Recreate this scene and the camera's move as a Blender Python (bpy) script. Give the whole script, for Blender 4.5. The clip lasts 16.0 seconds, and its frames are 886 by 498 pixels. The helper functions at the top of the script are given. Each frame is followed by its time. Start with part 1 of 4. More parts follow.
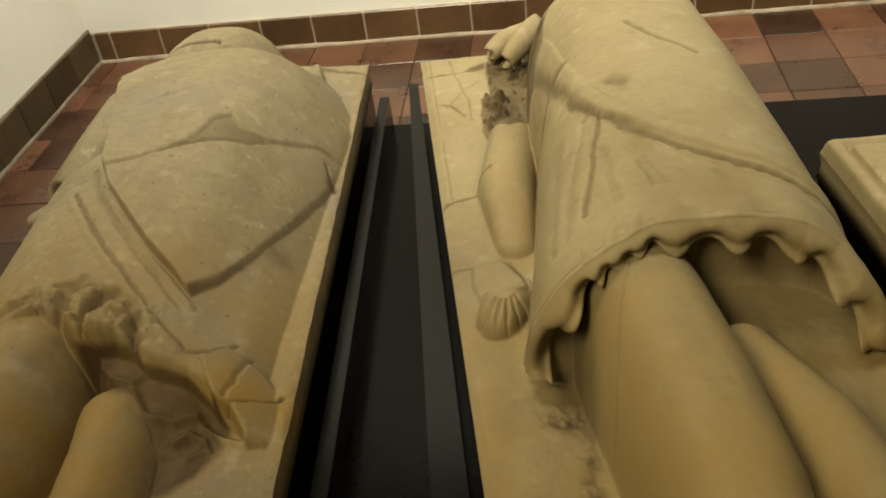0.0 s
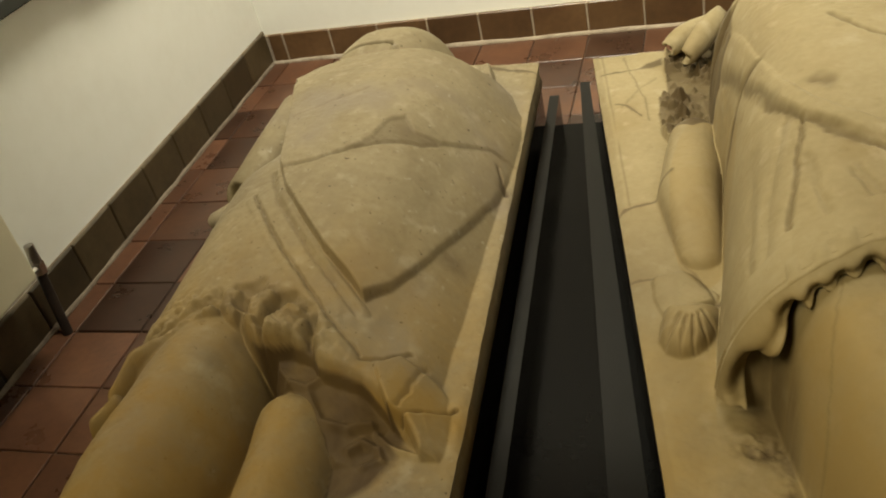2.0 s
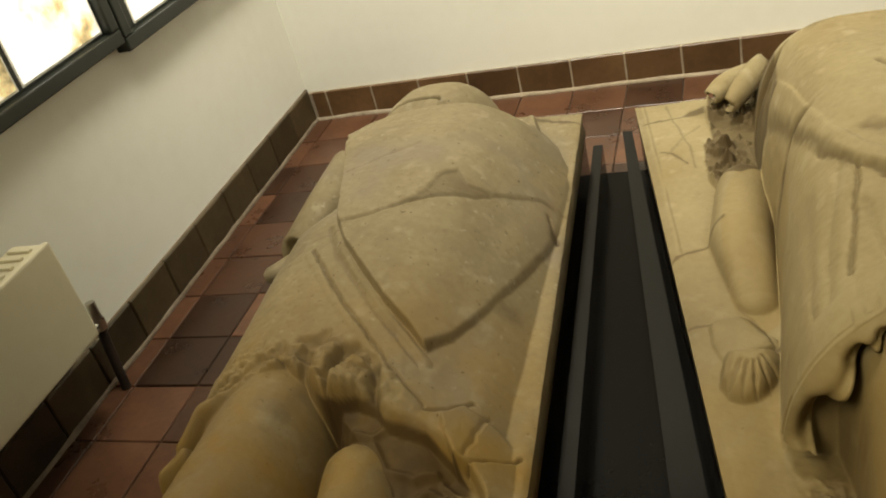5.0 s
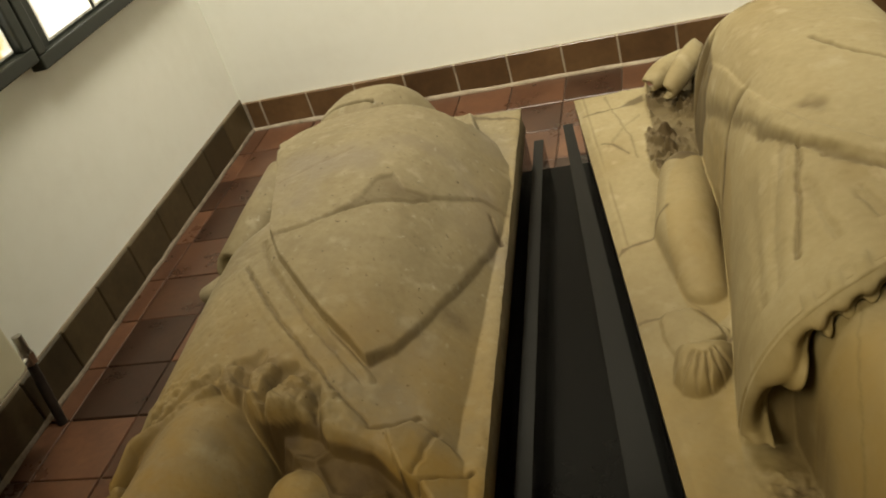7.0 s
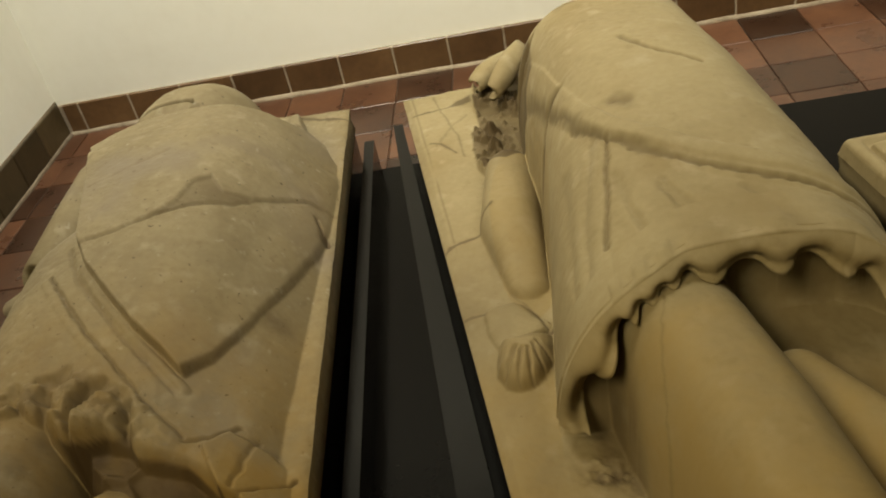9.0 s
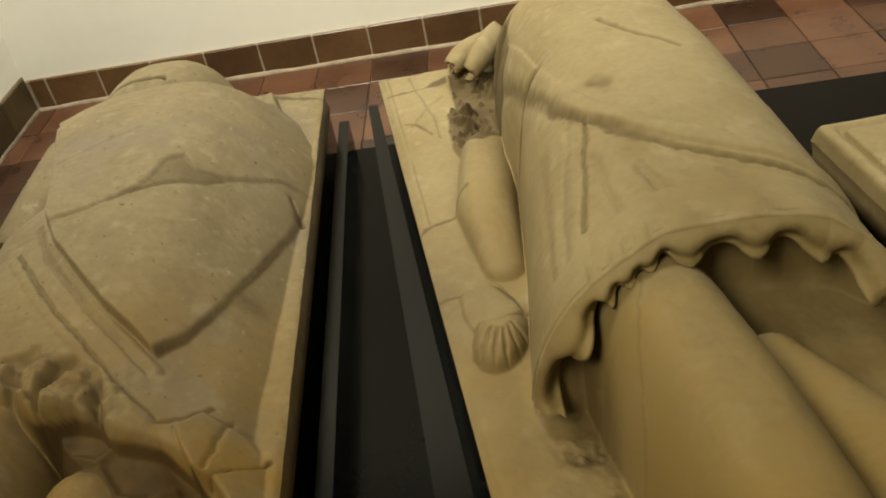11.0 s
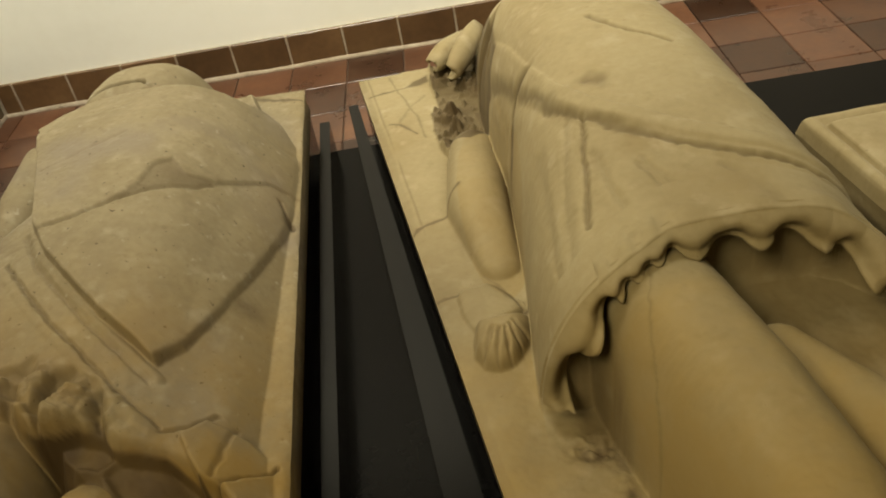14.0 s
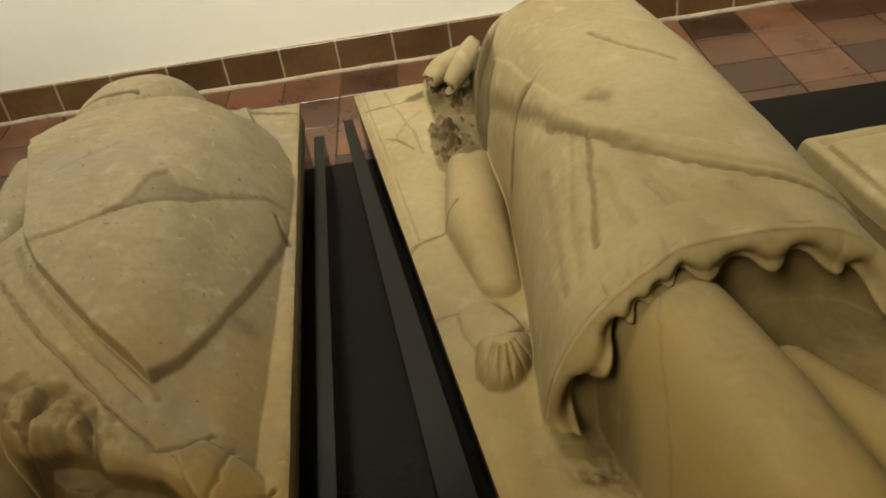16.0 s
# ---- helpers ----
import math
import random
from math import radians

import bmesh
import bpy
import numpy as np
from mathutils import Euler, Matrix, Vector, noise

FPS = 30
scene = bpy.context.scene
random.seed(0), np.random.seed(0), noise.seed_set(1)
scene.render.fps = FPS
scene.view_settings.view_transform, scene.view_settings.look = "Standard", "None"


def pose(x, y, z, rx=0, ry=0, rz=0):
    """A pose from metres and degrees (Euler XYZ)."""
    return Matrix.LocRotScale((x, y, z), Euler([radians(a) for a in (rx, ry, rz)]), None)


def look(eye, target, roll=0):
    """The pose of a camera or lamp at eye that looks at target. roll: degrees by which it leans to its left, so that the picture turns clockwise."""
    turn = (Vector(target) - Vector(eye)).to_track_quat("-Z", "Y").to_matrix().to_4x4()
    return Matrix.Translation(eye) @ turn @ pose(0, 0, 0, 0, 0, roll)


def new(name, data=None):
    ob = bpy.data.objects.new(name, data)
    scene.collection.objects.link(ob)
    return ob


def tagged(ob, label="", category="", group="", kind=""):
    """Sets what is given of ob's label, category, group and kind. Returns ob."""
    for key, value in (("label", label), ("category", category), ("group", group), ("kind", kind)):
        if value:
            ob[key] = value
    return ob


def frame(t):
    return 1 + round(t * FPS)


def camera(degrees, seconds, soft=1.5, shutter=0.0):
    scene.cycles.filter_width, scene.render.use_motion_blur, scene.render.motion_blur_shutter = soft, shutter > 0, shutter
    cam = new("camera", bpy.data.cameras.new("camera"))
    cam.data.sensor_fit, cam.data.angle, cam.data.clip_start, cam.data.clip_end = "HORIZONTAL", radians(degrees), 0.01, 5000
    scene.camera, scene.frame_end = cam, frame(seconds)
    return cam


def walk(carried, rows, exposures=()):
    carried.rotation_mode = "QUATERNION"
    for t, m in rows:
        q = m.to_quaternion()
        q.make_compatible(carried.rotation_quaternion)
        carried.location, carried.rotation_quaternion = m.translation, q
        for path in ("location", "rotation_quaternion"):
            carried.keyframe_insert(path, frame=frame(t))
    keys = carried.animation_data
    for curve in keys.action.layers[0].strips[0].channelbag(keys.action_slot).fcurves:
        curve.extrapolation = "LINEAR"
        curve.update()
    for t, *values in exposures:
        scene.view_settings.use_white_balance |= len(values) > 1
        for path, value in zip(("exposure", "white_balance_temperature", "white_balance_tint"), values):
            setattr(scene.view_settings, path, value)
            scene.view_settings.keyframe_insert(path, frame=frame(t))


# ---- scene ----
cam = camera(53.0, 16.0, soft=1.9)
PATH = [
    (0, (1.31, -2.294, 0.981), (1.041, -0.708, -0.207), -8.3),
    (0.5, (1.283, -2.289, 0.973), (0.901, -0.715, -0.2), -10.7),
    (1, (1.269, -2.276, 0.978), (0.802, -0.719, -0.187), -11.3),
    (1.5, (1.266, -2.266, 0.977), (0.733, -0.724, -0.179), -12.7),
    (2, (1.264, -2.251, 0.974), (0.668, -0.724, -0.172), -14.0),
    (2.5, (1.271, -2.245, 0.98), (0.648, -0.728, -0.166), -14.7),
    (3, (1.267, -2.256, 0.989), (0.639, -0.703, -0.103), -14.7),
    (3.5, (1.268, -2.27, 0.988), (0.647, -0.691, -0.071), -14.8),
    (4, (1.257, -2.279, 0.993), (0.622, -0.701, -0.058), -15.1),
    (6.5, (1.22, -2.247, 0.997), (0.565, -0.667, -0.038), -16.2),
    (7, (1.242, -2.226, 0.968), (0.68, -0.627, -0.094), -17.7),
    (7.5, (1.257, -2.206, 0.959), (0.825, -0.589, -0.136), -15.9),
    (8, (1.276, -2.213, 0.956), (0.964, -0.566, -0.135), -14.5),
    (8.5, (1.284, -2.219, 0.947), (1.007, -0.571, -0.153), -14.2),
    (9, (1.276, -2.209, 0.941), (1.037, -0.574, -0.185), -13.3),
    (11.5, (1.263, -2.204, 0.937), (1.096, -0.591, -0.234), -11.4),
    (12, (1.251, -2.199, 0.934), (1.105, -0.586, -0.239), -11.1),
    (12.5, (1.232, -2.204, 0.933), (1.102, -0.592, -0.244), -11.1),
    (13, (1.222, -2.205, 0.936), (1.104, -0.596, -0.246), -11.0),
    (13.5, (1.212, -2.203, 0.941), (1.108, -0.595, -0.243), -10.4),
    (14, (1.218, -2.201, 0.944), (1.125, -0.592, -0.24), -11.2),
    (14.5, (1.208, -2.203, 0.948), (1.132, -0.587, -0.228), -10.7),
    (15, (1.196, -2.209, 0.944), (1.14, -0.588, -0.225), -10.4),
    (15.5, (1.192, -2.201, 0.942), (1.152, -0.577, -0.224), -9.6),
    (16, (1.192, -2.184, 0.939), (1.145, -0.557, -0.223), -9.6),
]
walk(cam, [(t, look(eye, target, roll)) for t, eye, target, roll in PATH], exposures=[(0.0, 0.10), (0.5, 0.12), (2.0, 0.06), (4.0, -0.04), (6.5, -0.09), (8.0, -0.18), (9.0, -0.16), (11.5, -0.04), (13.5, 0.01), (16.0, -0.07)])

# ---- light ----
world = bpy.data.worlds.new("world")
scene.world = world
world.use_nodes = True
world.node_tree.nodes["Background"].inputs[0].default_value = (1.0, 0.93, 0.8, 1)
world.node_tree.nodes["Background"].inputs[1].default_value = 0.03


def spot(eye, target, degrees, power, colour, soft=0.12):
    data = bpy.data.lights.new("ceiling_spot", "SPOT")
    data.spot_size, data.spot_blend, data.energy, data.color, data.shadow_soft_size = radians(degrees), 1.0, power, colour, soft
    ob = new("ceiling_spot", data)
    ob.matrix_world = look(eye, target)
    return ob


WARM = (1.0, 0.95, 0.77)
spot((0.70, -0.95, 2.5), (0.85, 0.0, 0.45), 98, 320.0, WARM, 0.3)
spot((0.25, -3.0, 2.3), (1.60, -1.52, 0.2), 76, 268.0, (1.0, 0.85, 0.50), 0.5)
spot((2.5, -0.70, 2.5), (2.3, -0.20, 0.2), 100, 165.0, WARM, 0.3)


# ---- materials ----
def material(name, colours, scale=6.0, rough=0.7, bump=0.1, bump_scale=60.0, metal=0.0, per_piece=0.0, spots=None, specular=0.4, soil_shade=None, ochre=None):
    """Two scales of mottling between the colours, fine relief, and a tone of its own for each piece."""
    m = bpy.data.materials.new(name)
    m.use_nodes = True
    n, l = m.node_tree.nodes, m.node_tree.links
    b = n["Principled BSDF"]
    co = n.new("ShaderNodeTexCoord")
    geo = n.new("ShaderNodeNewGeometry")
    big = n.new("ShaderNodeTexNoise")
    big.inputs["Scale"].default_value, big.inputs["Detail"].default_value, big.inputs["Roughness"].default_value = scale, 6, 0.62
    l.new(geo.outputs["Position"], big.inputs["Vector"])
    fine = n.new("ShaderNodeTexNoise")
    fine.inputs["Scale"].default_value, fine.inputs["Detail"].default_value = bump_scale, 5
    l.new(geo.outputs["Position"], fine.inputs["Vector"])
    mix = n.new("ShaderNodeMath")
    mix.operation = "MULTIPLY_ADD"
    l.new(fine.outputs[0], mix.inputs[0])
    mix.inputs[1].default_value = 0.35
    l.new(big.outputs[0], mix.inputs[2])
    ramp = n.new("ShaderNodeValToRGB")
    e = ramp.color_ramp.elements
    e[0].position, e[1].position = 0.45, 0.95
    e[0].color, e[1].color = (*colours[0], 1), (*colours[-1], 1)
    for i, c in enumerate(colours[1:-1]):
        x = e.new(0.45 + 0.5 * (i + 1) / (len(colours) - 1))
        x.color = (*c, 1)
    l.new(mix.outputs[0], ramp.inputs[0])
    colour = ramp.outputs[0]
    if per_piece:
        info = n.new("ShaderNodeObjectInfo")
        tone = n.new("ShaderNodeMapRange")
        tone.inputs[3].default_value, tone.inputs[4].default_value = 1 - per_piece, 1 + per_piece
        l.new(info.outputs["Random"], tone.inputs[0])
        v = n.new("ShaderNodeHueSaturation")
        l.new(tone.outputs[0], v.inputs["Value"])
        l.new(colour, v.inputs["Color"])
        colour = v.outputs[0]
    for tint, size, low, high in spots or ():
        s = n.new("ShaderNodeTexNoise")
        s.inputs["Scale"].default_value, s.inputs["Detail"].default_value = size, 6
        l.new(geo.outputs["Position"], s.inputs["Vector"])
        r = n.new("ShaderNodeMapRange")
        r.inputs[1].default_value, r.inputs[2].default_value = low, high
        l.new(s.outputs[0], r.inputs[0])
        k = n.new("ShaderNodeMix")
        k.data_type = "RGBA"
        l.new(r.outputs[0], k.inputs[0])
        l.new(colour, k.inputs[6])
        k.inputs[7].default_value = (*tint, 1)
        colour = k.outputs[2]
    if ochre:
        at = n.new("ShaderNodeAttribute")
        at.attribute_name = "ochre"
        patch = n.new("ShaderNodeMath")
        patch.operation = "MULTIPLY"
        l.new(at.outputs["Fac"], patch.inputs[0])
        rise = n.new("ShaderNodeMapRange")
        rise.inputs[1].default_value, rise.inputs[2].default_value = 0.3, 0.6
        l.new(big.outputs[0], rise.inputs[0])
        l.new(rise.outputs[0], patch.inputs[1])
        k = n.new("ShaderNodeMix")
        k.data_type = "RGBA"
        l.new(patch.outputs[0], k.inputs[0])
        l.new(colour, k.inputs[6])
        k.inputs[7].default_value = (*ochre, 1)
        colour = k.outputs[2]
    # vertex darkening: grime of cracks and breaks, with painted shade in hollows
    if soil_shade:
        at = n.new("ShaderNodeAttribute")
        at.attribute_name = "soil_shade"
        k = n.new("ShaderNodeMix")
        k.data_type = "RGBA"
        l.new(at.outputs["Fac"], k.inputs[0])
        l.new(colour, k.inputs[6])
        k.inputs[7].default_value = (*soil_shade, 1)
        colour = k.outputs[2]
    l.new(colour, b.inputs["Base Color"])
    rr = n.new("ShaderNodeMapRange")
    rr.inputs[3].default_value, rr.inputs[4].default_value = max(rough - 0.12, 0.05), min(rough + 0.12, 1)
    l.new(big.outputs[0], rr.inputs[0])
    l.new(rr.outputs[0], b.inputs["Roughness"])
    b.inputs["Metallic"].default_value = metal
    b.inputs["Specular IOR Level"].default_value = specular
    if bump:
        bp = n.new("ShaderNodeBump")
        bp.inputs["Strength"].default_value, bp.inputs["Distance"].default_value = bump, 0.004
        l.new(mix.outputs[0], bp.inputs["Height"])
        l.new(bp.outputs[0], b.inputs["Normal"])
    return m


STONE_GREY = material("weathered_limestone", [(0.145, 0.112, 0.060), (0.172, 0.136, 0.075), (0.200, 0.161, 0.092), (0.228, 0.188, 0.114)], 7.0, 0.74, 0.4, 90.0,
                      spots=[((0.128, 0.096, 0.048), 9.0, 0.54, 0.80), ((0.130, 0.096, 0.050), 48.0, 0.60, 0.84), ((0.25, 0.21, 0.135), 26.0, 0.58, 0.78), ((0.275, 0.24, 0.17), 70.0, 0.64, 0.80), ((0.165, 0.135, 0.098), 4.5, 0.50, 0.72), ((0.06, 0.042, 0.02), 130.0, 0.66, 0.74)],
                      specular=0.3, soil_shade=(0.040, 0.022, 0.006), ochre=(0.190, 0.114, 0.022))
STONE_YELLOW = material("yellow_limestone", [(0.200, 0.152, 0.074), (0.228, 0.179, 0.092), (0.254, 0.203, 0.108), (0.282, 0.231, 0.132)], 5.0, 0.74, 0.3, 90.0,
                        spots=[((0.190, 0.138, 0.060), 7.0, 0.52, 0.80), ((0.175, 0.128, 0.058), 36.0, 0.62, 0.84), ((0.31, 0.255, 0.155), 22.0, 0.58, 0.80), ((0.09, 0.06, 0.025), 140.0, 0.72, 0.80)],
                        specular=0.3, soil_shade=(0.060, 0.038, 0.014), ochre=(0.235, 0.162, 0.055))
PLASTER = material("white_plaster", [(0.79, 0.77, 0.68), (0.83, 0.815, 0.73), (0.85, 0.835, 0.76)], 2.0, 0.9, 0.12, 25.0, specular=0.15)
TERRACOTTA = material("terracotta", [(0.045, 0.020, 0.011), (0.072, 0.032, 0.017), (0.10, 0.046, 0.023)], 9.0, 0.30, 0.08, 70.0, per_piece=0.6)
SKIRTING = material("glazed_skirting_tile", [(0.075, 0.040, 0.018), (0.11, 0.060, 0.026), (0.145, 0.082, 0.036)], 9.0, 0.36, 0.08, 60.0, per_piece=0.25)
# Side wall tile: darker and greener than the one along the back.
SKIRTING_OLIVE = material("dark_olive_tile", [(0.038, 0.026, 0.012), (0.062, 0.043, 0.020), (0.088, 0.062, 0.030)], 9.0, 0.4, 0.1, 60.0, per_piece=0.4)
MORTAR = material("pale_mortar", [(0.20, 0.155, 0.105), (0.31, 0.25, 0.18), (0.40, 0.335, 0.25)], 14.0, 0.9, 0.5, 110.0)
GROUT = material("grey_brown_grout", [(0.06, 0.038, 0.025), (0.10, 0.068, 0.046)], 14.0, 0.9, 0.4, 110.0)
STEEL = material("black_painted_steel", [(0.0020, 0.0015, 0.0011), (0.003, 0.0023, 0.0018), (0.004, 0.003, 0.0024)], 5.0, 0.20, 0.0, 40.0, specular=0.06)
RAIL = material("worn_black_steel", [(0.0025, 0.0019, 0.0015), (0.0035, 0.0027, 0.0022), (0.005, 0.004, 0.0033)], 9.0, 0.20, 0.0, 60.0, specular=0.15)
ENAMEL = material("cream_enamel", [(0.66, 0.60, 0.42), (0.72, 0.66, 0.48)], 3.0, 0.35, 0.02, 40.0)
FRAME = material("dark_green_frame", [(0.012, 0.014, 0.010), (0.022, 0.025, 0.018)], 8.0, 0.4, 0.05, 80.0)
CHROME = material("worn_chrome", [(0.45, 0.43, 0.38), (0.65, 0.62, 0.56)], 20.0, 0.3, 0.05, 90.0, metal=1.0)
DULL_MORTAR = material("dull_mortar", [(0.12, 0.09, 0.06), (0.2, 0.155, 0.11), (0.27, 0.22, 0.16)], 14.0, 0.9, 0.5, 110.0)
CEILING = material("dim_ceiling_paint", [(0.16, 0.14, 0.11), (0.2, 0.175, 0.14)], 3.0, 0.9, 0.1, 30.0)
PIPE = material("dark_pipe", [(0.02, 0.015, 0.012), (0.05, 0.035, 0.025)], 25.0, 0.5, 0.1, 90.0)


# ---- building helpers ----
def mesh_object(name, bm, mat, parent=None, label="", smooth=False):
    me = bpy.data.meshes.new(name)
    bm.normal_update()
    bm.to_mesh(me)
    bm.free()
    me.materials.append(mat)
    if smooth:
        me.shade_smooth()
    ob = new(name, me)
    if parent:
        ob.parent = parent
    return tagged(ob, label)


def part(name, bm, mat, parent, label="", smooth=False):
    return mesh_object(name, bm, mat, parent, label, smooth)


def box(bm, a, b, bevel=0.0):
    lo, hi = [min(p, q) for p, q in zip(a, b)], [max(p, q) for p, q in zip(a, b)]
    made = bmesh.ops.create_cube(bm, size=1.0)["verts"]
    for v in made:
        v.co = Vector([(lo[i] + hi[i]) / 2 + v.co[i] * (hi[i] - lo[i]) for i in range(3)])
    if bevel:
        edges = list({e for v in made for e in v.link_edges})
        bmesh.ops.bevel(bm, geom=edges, offset=bevel, segments=2, affect="EDGES", profile=0.6)
    return bm


def boxed(a, b, bevel=0.0):
    return box(bmesh.new(), a, b, bevel)


def tube(bm, p, q, r, s=None, sides=16):
    p, q, s = Vector(p), Vector(q), r if s is None else s
    m = Matrix.Translation((p + q) / 2) @ (q - p).to_track_quat("Z", "Y").to_matrix().to_4x4()
    bmesh.ops.create_cone(bm, cap_ends=True, segments=sides, radius1=r, radius2=s, depth=(q - p).length, matrix=m)
    return bm


def prism(bm, corners, z0, z1):
    """An upright block on a plan given corner by corner."""
    low = [bm.verts.new((x, y, z0)) for x, y in corners]
    top = [bm.verts.new((x, y, z1)) for x, y in corners]
    n = len(corners)
    for i in range(n):
        bm.faces.new((low[i], low[(i + 1) % n], top[(i + 1) % n], top[i]))
    bm.faces.new(top)
    bm.faces.new(low[::-1])
    bmesh.ops.recalc_face_normals(bm, faces=bm.faces)
    return bm


# ---- the room ----
ROOM_X, ROOM_Y, ROOM_Z = 4.6, -5.2, 2.65
SKIRT = 0.087
TILE = 0.1465

wall_north = tagged(mesh_object("wall_north", boxed((-0.25, 0.0, -0.1), (ROOM_X, 0.25, ROOM_Z)), PLASTER), "white plastered wall behind the tomb effigies", "wall", kind="structure")
wall_west = tagged(mesh_object("wall_west", boxed((-0.25, ROOM_Y, -0.1), (0.0, -0.001, ROOM_Z)), PLASTER), "white plastered side wall with framed panels", "wall", kind="structure")
tagged(mesh_object("wall_east", boxed((ROOM_X, ROOM_Y, -0.1), (ROOM_X + 0.25, 0.25, ROOM_Z)), PLASTER), "plain white plastered wall", "wall", kind="structure")
tagged(mesh_object("wall_south", boxed((-0.25, ROOM_Y - 0.25, -0.1), (ROOM_X + 0.25, ROOM_Y - 0.001, ROOM_Z)), PLASTER), "plain white plastered wall", "wall", kind="structure")
tagged(mesh_object("ceiling", boxed((-0.25, ROOM_Y - 0.25, ROOM_Z + 0.001), (ROOM_X + 0.25, 0.25, ROOM_Z + 0.15)), CEILING), "plain dim painted ceiling", "ceiling", kind="structure")
floor = tagged(mesh_object("floor", boxed((-0.02, ROOM_Y, -0.08), (ROOM_X, 0.0, -0.005)), GROUT), "brown terracotta tiled floor with narrow joints", "floor", kind="structure")


# ---- carved stone ----
def value_noise(x, y, seed, octaves=4):
    """Smooth noise in -1..1 over arrays of metres times frequency."""
    out, amp, total = np.zeros_like(x), 1.0, 0.0
    for k in range(octaves):
        grid = np.random.RandomState(seed + k).rand(64, 64)
        fx, fy = np.floor(x), np.floor(y)
        u, v = x - fx, y - fy
        u, v = u * u * (3 - 2 * u), v * v * (3 - 2 * v)
        i, j = fx.astype(int) % 64, fy.astype(int) % 64
        i1, j1 = (i + 1) % 64, (j + 1) % 64
        out += amp * ((grid[i, j] * (1 - u) + grid[i1, j] * u) * (1 - v) + (grid[i, j1] * (1 - u) + grid[i1, j1] * u) * v)
        total += amp
        amp *= 0.5
        x, y = x * 2.03 + 7.1, y * 2.03 + 3.7
    return out / total * 2 - 1


def near_line(x, y, pts):
    """Distance to a polyline, and how far along it (0 to 1) the nearest point lies."""
    best, along = np.full_like(x, 9.0), np.zeros_like(x)
    n = len(pts) - 1
    for k in range(n):
        (ax, ay), (bx, by) = pts[k][:2], pts[k + 1][:2]
        dx, dy = bx - ax, by - ay
        t = np.clip(((x - ax) * dx + (y - ay) * dy) / (dx * dx + dy * dy), 0, 1)
        d = np.hypot(x - ax - t * dx, y - ay - t * dy)
        along = np.where(d < best, (k + t) / n, along)
        best = np.minimum(best, d)
    return best, along


def inside(x, y, pts):
    """Signed distance to a closed outline: positive within."""
    hit = np.zeros(x.shape, bool)
    for (ax, ay), (bx, by) in zip(pts, pts[1:] + pts[:1]):
        cross = ((ay > y) != (by > y)) & (x < (bx - ax) * (y - ay) / (by - ay + 1e-12) + ax)
        hit ^= cross
    d, _ = near_line(x, y, pts + pts[:1])
    return np.where(hit, d, -d)


def limb(x, y, pts, half, top, base, power=2.0):
    """A rounded ridge along a line; half width and top height are given from end to end."""
    d, s = near_line(x, y, pts)
    at = np.linspace(0, 1, len(half))
    w, t = np.interp(s, at, half), np.interp(s, np.linspace(0, 1, len(top)), top)
    return np.where(d < w, base + (t - base) * np.clip(1 - (d / w) ** power, 0, 1) ** (1 / power), -1.0)


def plate(z, x, y, outline, top, edge):
    """Lay a plate with a steep rounded edge on the heights z."""
    sd = inside(x, y, outline)
    h = np.clip(sd / edge, 0, 1)
    h = np.sqrt(1 - (1 - h) ** 2)
    return np.where(sd > 0, np.maximum(z, z + (top - z) * h), z)


# Darkening of each stone's vertices: grime, and shade put into the colour.
DIRT_SHADE = {}


def groove(z, x, y, pts, width, depth, soil_shade=0.0):
    """A cut along a line; the last value darkens it: grime and painted shade."""
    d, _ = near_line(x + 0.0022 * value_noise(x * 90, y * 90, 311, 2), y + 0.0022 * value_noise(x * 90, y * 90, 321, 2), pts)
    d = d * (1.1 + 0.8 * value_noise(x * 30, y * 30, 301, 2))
    if soil_shade:
        DIRT_SHADE[x.shape] = np.maximum(DIRT_SHADE.get(x.shape, np.zeros_like(x)), soil_shade * np.exp(-(d / (width * 1.1)) ** 2))
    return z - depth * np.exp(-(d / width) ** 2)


def stain_shade(x, y, amount):
    DIRT_SHADE[x.shape] = np.maximum(DIRT_SHADE.get(x.shape, np.zeros_like(x)), amount)


